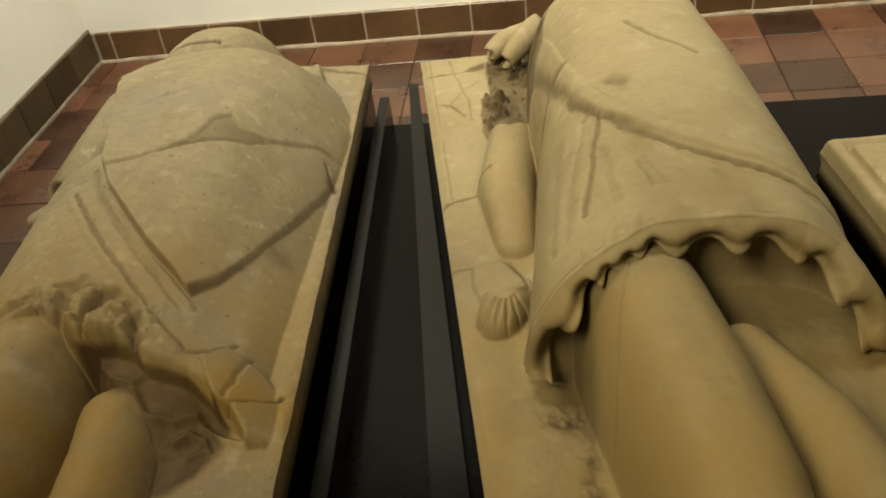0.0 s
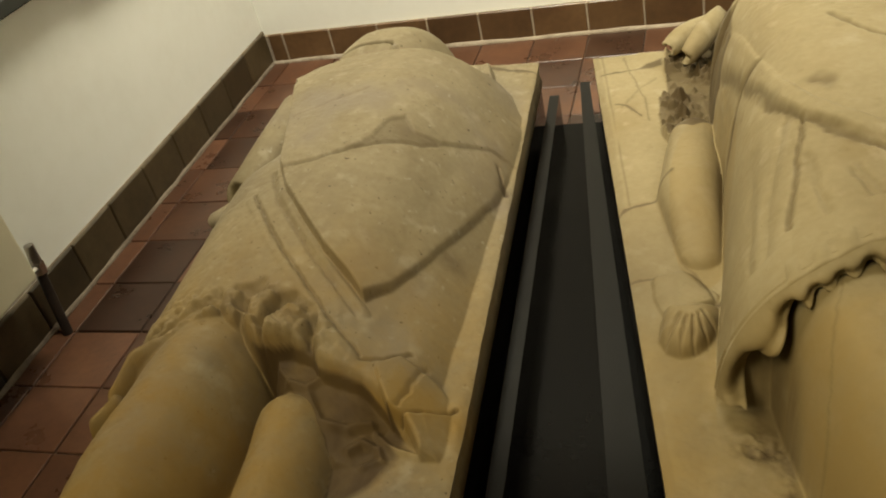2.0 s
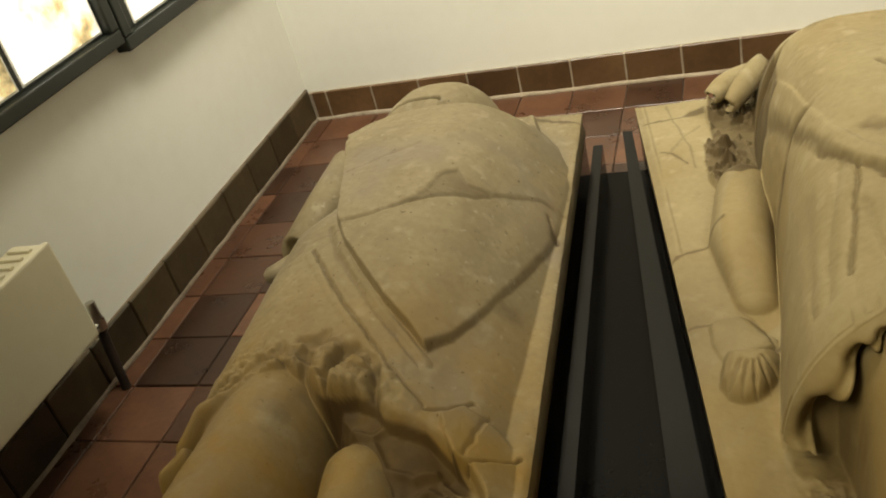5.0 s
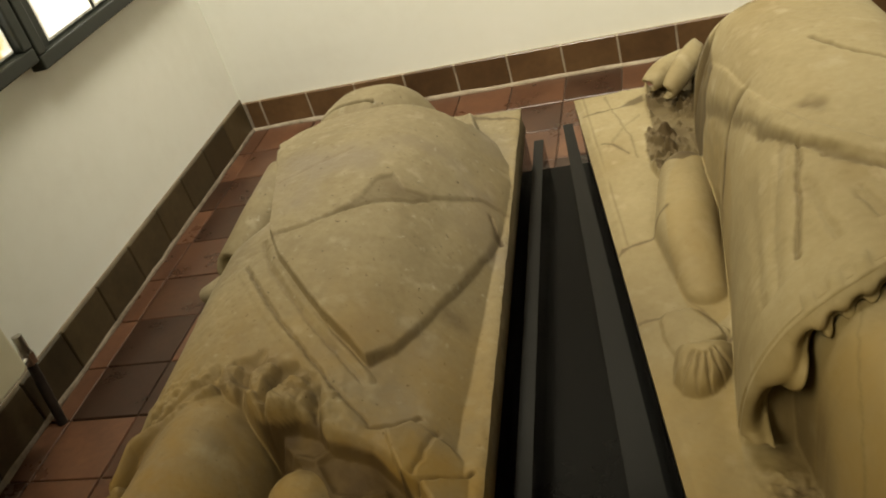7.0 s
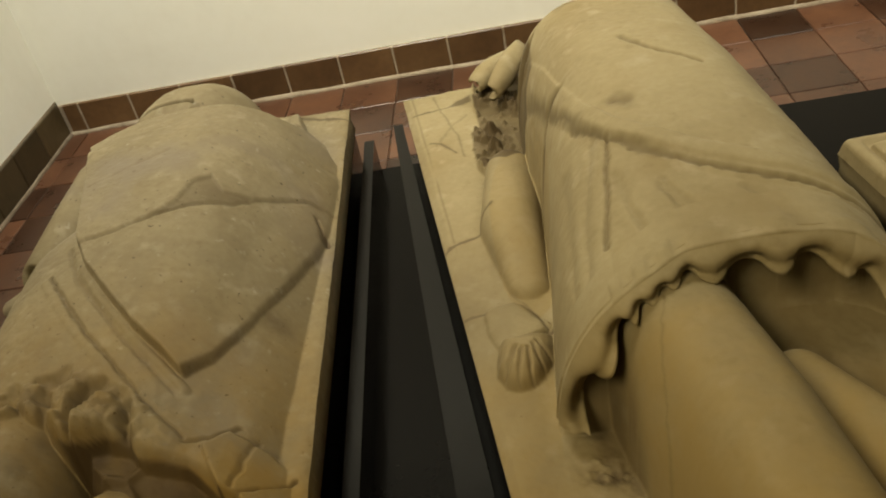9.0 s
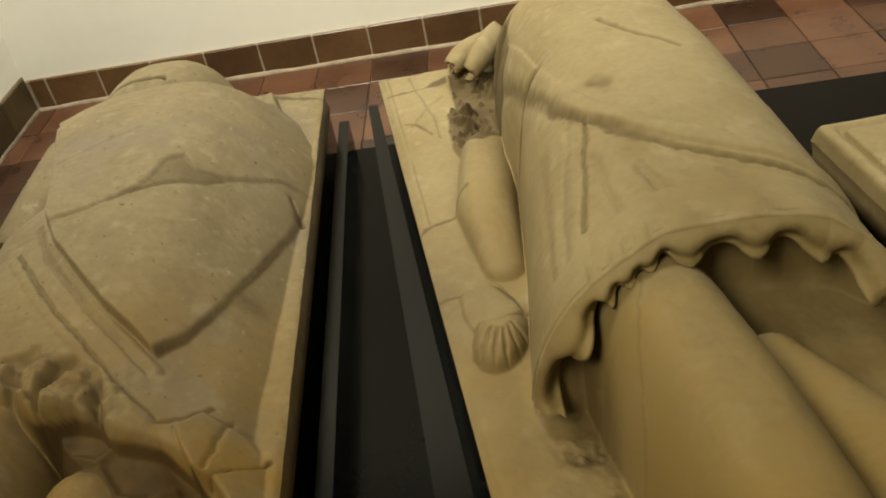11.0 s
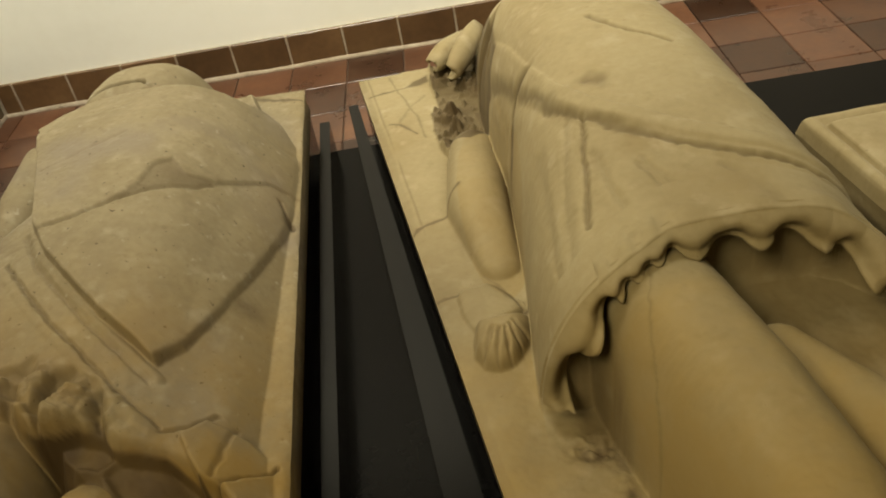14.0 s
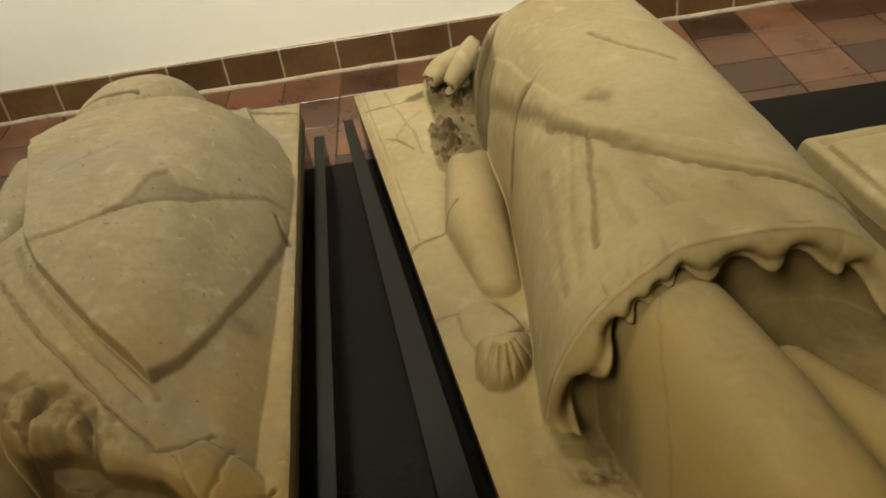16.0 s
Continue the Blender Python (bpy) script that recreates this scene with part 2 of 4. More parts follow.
def carved(name, quad, length_rows, shape, z_base, mat, tags, extra=None, patina_bounce=None):
    """One stone: a slab on a four-cornered plan (back left, back right, front right, front left), whose top is shaped by a function of x and y."""
    (ax, ay), (bx, by), (cx, cy), (dx, dy) = quad
    nu = 380
    v = np.concatenate([np.linspace(0, 0.74, length_rows, endpoint=False), np.linspace(0.74, 1, 80)])
    u = np.linspace(0, 1, nu)
    V, U = np.meshgrid(v, u, indexing="ij")
    X = (ax * (1 - U) + bx * U) * (1 - V) + (dx * (1 - U) + cx * U) * V
    Y = (ay * (1 - U) + by * U) * (1 - V) + (dy * (1 - U) + cy * U) * V
    DIRT_SHADE.clear()
    Z = shape(X, Y, U, V)
    wide = np.pad(Z, 1, mode="edge")
    Z = sum(wide[i:i + Z.shape[0], j:j + Z.shape[1]] * a * b for i, a in enumerate((0.25, 0.5, 0.25)) for j, b in enumerate((0.25, 0.5, 0.25)))
    dirt_and_shade = DIRT_SHADE.get(X.shape, np.zeros_like(X)).reshape(-1)
    nv = len(v)
    top = np.stack([X, Y, Z], -1).reshape(-1, 3)
    idx = np.arange(nv * nu).reshape(nv, nu)
    quads = np.stack([idx[:-1, :-1], idx[1:, :-1], idx[1:, 1:], idx[:-1, 1:]], -1).reshape(-1, 4)
    verts, faces = top.tolist(), quads.tolist()
    flat_from = len(faces)
    rim = list(idx[:, 0]) + list(idx[-1, 1:]) + list(idx[::-1, -1][1:]) + list(idx[0, ::-1][1:-1])
    wob = value_noise(np.arange(len(rim)) * 0.06, np.arange(len(rim)) * 0.011, 77, 3) * 0.004
    first = len(verts)
    mx = X.mean()
    for k, i in enumerate(rim):
        x, y, z = verts[i]
        verts.append((x, y, z))
    for k, i in enumerate(rim):
        x, y, z = verts[i]
        s = 1 if x > mx else -1
        verts.append((x - s * (0.004 + wob[k]), y, z_base + (z - z_base) * 0.5))
    for k, i in enumerate(rim):
        x, y, z = verts[i]
        verts.append((x, y, z_base))
    n = len(rim)
    for r in range(2):
        for k in range(n):
            a, b = first + r * n + k, first + r * n + (k + 1) % n
            faces.append([a, a + n, b + n, b])
    faces.append([first + 2 * n + k for k in range(n)][::-1])
    me = bpy.data.meshes.new(name)
    me.from_pydata(verts, [], faces)
    if extra:
        bm = bmesh.new()
        bm.from_mesh(me)
        extra(bm)
        bm.to_mesh(me)
        bm.free()
    me.update()
    soil_shade = me.attributes.new("soil_shade", "FLOAT", "POINT")
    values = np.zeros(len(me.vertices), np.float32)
    values[:len(dirt_and_shade)] = np.clip(dirt_and_shade, 0, 1)
    soil_shade.data.foreach_set("value", values)
    co = np.empty(len(me.vertices) * 3, np.float32)
    me.vertices.foreach_get("co", co)
    # warm bounce light goes into the colour together with the yellower stone
    ochre = me.attributes.new("ochre", "FLOAT", "POINT")
    ochre.data.foreach_set("value", (patina_bounce(co[0::3].astype(float), co[1::3].astype(float)) if patina_bounce else np.zeros(len(me.vertices))).astype(np.float32))
    me.shade_smooth()
    me.materials.append(mat)
    return tagged(new(name, me), *tags)


SLAB = 0.14
BED = 0.116


def knight_body(x, y):
    """The rounded mass of the figure: steep on one side, sloping gently to the slab on the other."""
    crown = np.interp(-y, [0.70, 0.79, 0.84, 0.9, 1.05, 1.24, 1.42, 1.55, 1.7], [0.22, 0.24, 0.33, 0.338, 0.340, 0.325, 0.295, 0.272, 0.25])
    flank = np.interp(-y, [0.8, 1.0, 1.07, 1.14, 1.5], [0.165, 0.135, 0.17, 0.235, 0.25])
    lq, rq = np.clip((0.69 - x) / flank, 0, 1), np.clip((x - 0.69) / np.interp(-y, [0.8, 1.05, 1.42, 1.50, 1.60], [0.238, 0.245, 0.248, 0.258, 0.270]), 0, 1)
    side = np.where(x < 0.69, np.clip(1 - lq ** 3.2, 0, 1) ** 0.5, np.clip(1 - rq ** 2.3, 0, 1) ** 0.95)
    return SLAB + (crown - SLAB) * side


def knight_shape(x, y, u, v):
    wx, wy = x + 0.004 * value_noise(x * 14, y * 14, 5), y + 0.004 * value_noise(x * 14, y * 14, 9)
    z = np.full_like(x, SLAB) + 0.0025 * value_noise(x * 9, y * 9, 2)
    # break in the corner of the slab behind the shoulder
    z = groove(z, wx, wy, [(0.80, -0.535), (0.85, -0.56), (0.91, -0.575)], 0.004, 0.012, 0.7)
    # helm with a flat crown and a sight slit
    hx, hy = (x - 0.632 - 0.25 * (y + 0.70)) / 0.128, (y + 0.685) / 0.118
    helm = SLAB + 0.192 * np.clip(1 - (np.abs(hx) ** 2.6 + np.abs(hy) ** 2.6), 0, 1) ** 0.45
    slit, _ = near_line(x, y, [(0.556, -0.726), (0.60, -0.719), (0.664, -0.714)])
    helm = helm - 0.03 * np.exp(-(slit / 0.0026) ** 4)
    # darkness inside the slit, painted on as depth shade
    stain_shade(x, y, np.exp(-(slit / 0.0028) ** 4))
    helm = groove(helm, x, y, [(0.664, -0.714), (0.676, -0.726), (0.670, -0.736)], 0.003, 0.004, 0.2)
    z = np.maximum(z, helm)
    # corner of the cushion beside the helm
    z = plate(z, wx, wy, [(0.72, -0.56), (0.818, -0.57), (0.842, -0.655), (0.815, -0.70), (0.72, -0.70)], 0.200 + 0.012 * np.clip((x - 0.80) / 0.03, 0, 1), 0.014)
    z = groove(z, wx, wy, [(0.775, -0.60), (0.80, -0.64), (0.825, -0.655)], 0.005, 0.02, 0.4)
    # coat over the body
    skin = knight_body(x, y) - 0.005
    coat = [(0.42, -0.78), (0.42, -1.25), (0.42, -1.42), (0.43, -1.545), (0.475, -1.575), (0.505, -1.52), (0.545, -1.50), (0.60, -1.455), (0.65, -1.485), (0.69, -1.51), (0.73, -1.50),
            (0.78, -1.53), (0.83, -1.535), (0.87, -1.555), (0.905, -1.595), (0.945, -1.60), (0.98, -1.50), (0.98, -0.80)]
    sd = inside(wx, wy, coat)
    fall = np.clip(sd / 0.02, 0, 1)
    fall = np.sqrt(1 - (1 - fall) ** 2)
    drape = 0.005 * np.sin((x - 0.2 * y) * 60) * np.clip((-1.30 - y) / 0.2, 0, 1) * np.clip((x - 0.80) / 0.06, 0, 1)
    z = np.where(sd > 0, np.maximum(z, z + (skin + 0.004 * value_noise(x * 10, y * 6, 31) + drape - z) * fall), z)
    # rolls of torn cloth along the hem, with hollows between them
    for line, w, deep in (([(0.655, -1.43), (0.648, -1.475), (0.640, -1.53)], 0.010, 0.022), ([(0.703, -1.435), (0.694, -1.48), (0.692, -1.53)], 0.007, 0.018), ([(0.752, -1.46), (0.758, -1.50), (0.752, -1.55)], 0.011, 0.024),
                          ([(0.60, -1.43), (0.57, -1.47), (0.52, -1.51)], 0.008, 0.012), ([(0.47, -1.50), (0.51, -1.47), (0.545, -1.45)], 0.006, 0.010), ([(0.63, -1.415), (0.69, -1.42), (0.745, -1.445)], 0.006, 0.008)):
        # each hollow is cut and its shade painted in
        z = np.maximum(groove(z, wx, wy, line, w, deep, 0.28), SLAB + 0.03)
    for line, w, h in (([(0.684, -1.425), (0.676, -1.46), (0.666, -1.495)], 0.014, 0.009), ([(0.722, -1.445), (0.716, -1.48), (0.712, -1.508)], 0.019, 0.010), ([(0.628, -1.43), (0.622, -1.46), (0.618, -1.488)], 0.015, 0.008),
                       ([(0.53, -1.485), (0.56, -1.455), (0.60, -1.435)], 0.012, 0.007)):
        d, _ = near_line(wx, wy, line)
        z = z + 0.7 * h * np.sqrt(np.clip(1 - (d / w) ** 2, 0, 1))
    z = np.maximum(z, limb(wx, wy, [(0.485, -1.56), (0.51, -1.525), (0.555, -1.495), (0.61, -1.455)], [0.012, 0.018, 0.016], [0.235, 0.272, 0.29], 0.19))
    z = np.maximum(z, limb(wx, wy, [(0.475, -1.60), (0.50, -1.575)], [0.016, 0.02], [0.225, 0.235], SLAB))
    ragged = np.exp(-(((x - 0.63) / 0.15) ** 4 + ((y + 1.468 + 0.12 * (x - 0.63)) / 0.048) ** 4))
    z = z + ragged * (0.010 * value_noise(x * 40, y * 40, 41) + 0.012 * (0.35 - np.abs(value_noise(x * 34 + 0.4 * y, y * 24, 43, 3))) + 0.005 * value_noise(x * 130, y * 130, 44, 2))
    # shade painted into the dips of the ragged edge
    stain_shade(x, y, 0.32 * np.clip(value_noise(x * 40, y * 40, 41) * -2.4, 0, 1) * ragged)
    # fill between the legs with scrolls cut in it
    pit = np.clip(inside(wx, wy, [(0.62, -1.36), (0.94, -1.40), (0.99, -1.60), (0.94, -1.64), (0.80, -1.645), (0.69, -1.53)]) / 0.03, 0, 1)
    fill = np.maximum(SLAB, knight_body(x, y) - 0.046 - 0.22 * np.clip(-1.53 - y, 0, 1) + 0.006 * value_noise(x * 22, y * 30, 45))
    z = np.maximum(z, SLAB + (fill - SLAB) * pit)
    for stroke in ([(0.69, -1.505), (0.72, -1.535), (0.76, -1.535), (0.775, -1.52)], [(0.765, -1.545), (0.785, -1.572), (0.82, -1.575), (0.845, -1.56)],
                   [(0.825, -1.60), (0.84, -1.585), (0.862, -1.588), (0.868, -1.605), (0.85, -1.615)], [(0.855, -1.57), (0.885, -1.59), (0.915, -1.60)], [(0.735, -1.56), (0.75, -1.58), (0.78, -1.60)]):
        d, s = near_line(wx, wy, stroke)
        z = z + 0.007 * np.exp(-(d / 0.005) ** 2)
    # legs
    bare = z.copy()
    z = np.maximum(z, limb(wx, y, [(0.592, -1.47), (0.595, -1.70), (0.59, -2.25)], [0.098, 0.098, 0.08], [0.282, 0.292, 0.24], SLAB - 0.02, 2.0))
    z = np.maximum(z, limb(wx, y, [(0.742, -1.572), (0.765, -1.72), (0.785, -2.25)], [0.062, 0.066, 0.065], [0.232, 0.24, 0.20], SLAB - 0.02, 2.0))
    z = z + 0.012 * np.exp(-(((x - 0.515) / 0.018) ** 2)) * np.clip((-1.50 - y) / 0.03, 0, 1) * np.clip((1.75 + y) / 0.2, 0, 1)
    # dark brown over the sunken fill, leaving out the legs
    stain_shade(x, y, np.clip((fill + 0.026 - z) / 0.008, 0, 1) * np.clip(1 - (z - bare) / 0.004, 0, 1) * 0.93 * np.clip(0.95 + 0.35 * value_noise(x * 20, y * 20, 47), 0, 1) * np.clip(inside(wx, wy, [(0.66, -1.46), (0.72, -1.465), (0.80, -1.485), (0.87, -1.53), (0.965, -1.61), (0.93, -1.66), (0.80, -1.69), (0.69, -1.66)]) / 0.018, 0, 1))
    # lower corner of the coat with a turned flap
    z = plate(z, wx, wy, [(0.845, -1.505), (0.87, -1.475), (0.915, -1.485), (0.945, -1.52), (0.905, -1.565), (0.87, -1.555)], knight_body(x, y) + 0.006, 0.006)
    z = plate(z, wx, wy, [(0.888, -1.56), (0.94, -1.52), (0.952, -1.565), (0.94, -1.605), (0.918, -1.605)], knight_body(x, y) + 0.014, 0.008)
    # cuts along the flaps, with their edge shadows painted in
    z = groove(z, wx, wy, [(0.822, -1.500), (0.85, -1.490), (0.88, -1.466)], 0.002, 0.006, 0.4)
    z = groove(z, x, y, [(0.886, -1.563), (0.915, -1.543), (0.942, -1.518)], 0.0032, 0.010, 0.6)
    z = groove(z, wx, wy, [(0.898, -1.475), (0.890, -1.51), (0.884, -1.55)], 0.0035, 0.004, 0.25)
    z = np.maximum(z, limb(wx, wy, [(0.955, -1.60), (0.965, -1.53), (0.95, -1.45)], [0.012, 0.012, 0.006], [0.165, 0.17, 0.15], SLAB))
    # two sword straps
    strap, s = near_line(x, wy, [(0.604, -1.166), (0.640, -1.238), (0.737, -1.356), (0.816, -1.432)])
    z = z + 0.0045 * np.clip(1 - (strap / 0.007) ** 2, 0, 1)
    z = groove(z, x, y, [(0.595, -1.170), (0.631, -1.243), (0.728, -1.363), (0.806, -1.440)], 0.0024, 0.003, 0.2)
    second = [(0.585, -1.225), (0.655, -1.322), (0.735, -1.412), (0.775, -1.455), (0.823, -1.495)]
    band, _ = near_line(x, wy, [(p[0] - 0.008, p[1] - 0.006) for p in second])
    z = z + 0.0022 * np.clip(1 - (band / 0.008) ** 2, 0, 1)
    z = groove(z, x, y, second, 0.0026, 0.0045, 0.35)
    # shield, bowed across and dipping to its point
    outline = [(0.512, -0.849), (0.551, -0.803), (0.61, -0.783), (0.672, -0.773), (0.75, -0.768), (0.80, -0.765), (0.832, -0.758), (0.860, -0.738), (0.889, -0.732), (0.908, -0.775), (0.918, -0.86),
               (0.922, -0.95), (0.919, -1.022), (0.905, -1.126), (0.889, -1.207), (0.862, -1.312), (0.836, -1.380), (0.812, -1.414), (0.741, -1.351), (0.645, -1.234), (0.610, -1.168), (0.578, -1.045), (0.540, -0.938)]
    off = x - 0.69
    ridge = np.interp(-y, [0.70, 0.78, 0.9, 1.05, 1.24, 1.43, 1.55], [0.320, 0.335, 0.35, 0.352, 0.338, 0.314, 0.29])
    top = ridge - np.where(off > 0, 0.18 * (np.abs(off) / 0.225) ** 2.6, 0.6 * off ** 2)
    crack = [(0.50, -1.21), (0.617, -1.189), (0.667, -1.178), (0.716, -1.151), (0.767, -1.118), (0.816, -1.092), (0.854, -1.04), (0.89, -0.975), (0.95, -0.92)]
    upper = np.interp(x, [p[0] for p in crack], [p[1] for p in crack])
    step = np.clip((wy - upper) / 0.006, 0, 1)
    scoop = np.clip(inside(wx, wy, [(0.70, -1.165), (0.745, -1.115), (0.760, -1.06), (0.785, -1.034), (0.807, -1.066), (0.835, -1.055), (0.84, -1.068), (0.82, -1.095), (0.767, -1.128)]) / 0.007, 0, 1)
    top = np.maximum(top, knight_body(x, y) + np.where(off > 0.09, 0.006, 0.003)) + 0.0028 * step - 0.0040 * scoop + 0.0022 * value_noise(x * 7, y * 7, 51)
    stain_shade(x, y, 0.34 * np.clip(scoop * 1.6, 0, 1))
    bite = 0.010 * value_noise(y * 22, x * 22, 57) * np.clip((0.55 - x) / 0.05, 0, 1) * np.clip((y + 0.95) / 0.05, 0, 1)
    sd = inside(wx + bite, wy, outline)
    face = np.clip(sd / 0.004, 0, 1)
    face = np.sqrt(1 - (1 - face) ** 2)
    z = np.where(sd > 0, np.maximum(z, z + (top - z) * face), z)
    z = np.where(sd > 0.01, groove(z, wx, wy, crack, 0.0030, 0.0022, 0.22), z)
    z = np.where(sd > 0.01, groove(z, wx, wy, [(0.58, -1.04), (0.63, -1.01), (0.70, -0.96)], 0.003, 0.0025, 0.15), z)
    z = groove(z, wx, wy, [(0.905, -0.99), (0.920, -1.03)], 0.004, 0.006, 0.8)
    # shadow line outside the shield's right edge, painted into the colour
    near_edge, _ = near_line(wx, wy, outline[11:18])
    stain_shade(x, y, np.where(sd < 0, 0.30, 0.05) * np.exp(-(near_edge / 0.0022) ** 2))
    # broken dark patch on the coat beside that edge
    stain_shade(x, y, 0.5 * np.exp(-(((x - 0.888) / 0.018) ** 2 + ((y + 1.275) / 0.03) ** 2)) * (sd < 0) * np.clip(0.6 + value_noise(x * 30, y * 30, 91), 0, 1))
    # weathering
    z = z + 0.0010 * value_noise(x * 60, y * 60, 61) + 0.0006 * value_noise(x * 160, y * 160, 71, 2)
    rim = np.minimum(np.minimum(u, 1 - u) * 0.5, v * 1.7)
    return np.maximum(z - 0.006 * np.exp(-(rim / 0.006)) * (1 + value_noise(x * 25, y * 25, 81)), BED + 0.02)


def hollow_tube(bm, p, q, r, s, deep, sides=20):
    """A broken-off round, hollowed at its far end q."""
    p, q = Vector(p), Vector(q)
    way = (q - p).normalized()
    m = way.to_track_quat("Z", "Y").to_matrix()
    rings = []
    for c, w in ((p - way * r * 0.6, r * 0.2), (p - way * r * 0.4, r * 0.75), (p, r), (p + (q - p) * 0.5, (r + s) * 0.52), (q, s), (q, s * 0.72), (q - way * deep, s * 0.45), (q - way * deep, s * 0.02)):
        rings.append([bm.verts.new(c + m @ Vector((math.cos(t) * w * (1 + 0.05 * math.sin(3 * t + w * 90)), math.sin(t) * w, 0.006 * math.sin(2 * t) * (w < r))))
                      for t in [2 * math.pi * k / sides for k in range(sides)]])
    for a, b in zip(rings, rings[1:]):
        for k in range(sides):
            bm.faces.new((a[k], a[(k + 1) % sides], b[(k + 1) % sides], b[k]))
    bm.faces.new(rings[0][::-1])
    bm.faces.new(rings[-1])


def arm_stump(bm):
    """The sleeve along the slab's edge and the broken wrist beyond it."""
    hollow_tube(bm, (0.475, -0.79, 0.218), (0.448, -1.045, 0.192), 0.054, 0.044, 0.03)
    hollow_tube(bm, (0.450, -1.045, 0.175), (0.386, -1.082, 0.165), 0.027, 0.020, 0.02)
    hollow_tube(bm, (0.45, -1.065, 0.185), (0.415, -1.085, 0.165), 0.022, 0.016, 0.012)


KNIGHT_PLAN = ((0.412, -0.515), (0.905, -0.517), (0.997, -2.32), (0.48, -2.32))
# Ochre grows towards the near end: yellow stone plus painted warm bounce.
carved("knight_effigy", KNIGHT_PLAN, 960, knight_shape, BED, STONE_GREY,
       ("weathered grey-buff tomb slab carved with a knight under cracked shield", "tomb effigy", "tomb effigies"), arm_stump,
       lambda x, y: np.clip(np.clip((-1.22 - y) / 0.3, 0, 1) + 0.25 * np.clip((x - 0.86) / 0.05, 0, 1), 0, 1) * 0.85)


def robe_surface(x, y):
    left = np.interp(-y, [0.5, 0.72, 0.91, 0.99, 1.22, 1.39, 1.55, 1.8], [1.26, 1.25, 1.258, 1.272, 1.268, 1.258, 1.25, 1.25])
    right = np.interp(-y, [0.5, 0.64, 1.0, 1.25, 1.40, 1.55, 1.8], [1.56, 1.585, 1.625, 1.66, 1.685, 1.70, 1.71])
    mid, half = (left + right) / 2, (right - left) / 2
    q = np.clip(np.abs((x - mid) / half), 0, 1)
    crown = np.interp(-y, [0.5, 0.62, 0.75, 1.0, 1.25, 1.42, 1.55], [0.20, 0.34, 0.40, 0.415, 0.405, 0.38, 0.365])
    return SLAB + (crown - SLAB) * np.clip(1 - q ** 3.2, 0, 1) ** 0.5


SEAM = [(1.262, -0.80), (1.285, -0.92), (1.310, -1.05), (1.33, -1.14), (1.361, -1.215), (1.40, -1.268), (1.458, -1.318), (1.52, -1.35), (1.60, -1.375), (1.72, -1.38)]


def robe_relief(x, y, lift):
    """Pleats fanning below the seam, and the band along it."""
    below = np.interp(x, [p[0] for p in SEAM], [p[1] for p in SEAM]) - y
    skirt = np.clip(below / 0.012, 0, 1)
    fan = np.arctan2(x - 1.38, -(y + 0.55))
    pleat = np.abs(np.sin(fan * 15 + 0.7)) ** 0.6 + 0.5 * np.abs(np.sin(fan * 24 + 2.0)) ** 0.5
    return (0.0045 * (pleat - 0.9) * np.clip(below / 0.06, 0, 1) - 0.007 * skirt) * lift


def hem_line(x):
    return np.interp(x, [1.22, 1.262, 1.30, 1.342, 1.376, 1.41, 1.443, 1.488, 1.583, 1.615, 1.64, 1.70], [-1.493, -1.493, -1.495, -1.487, -1.475, -1.458, -1.455, -1.453, -1.454, -1.468, -1.492, -1.52])


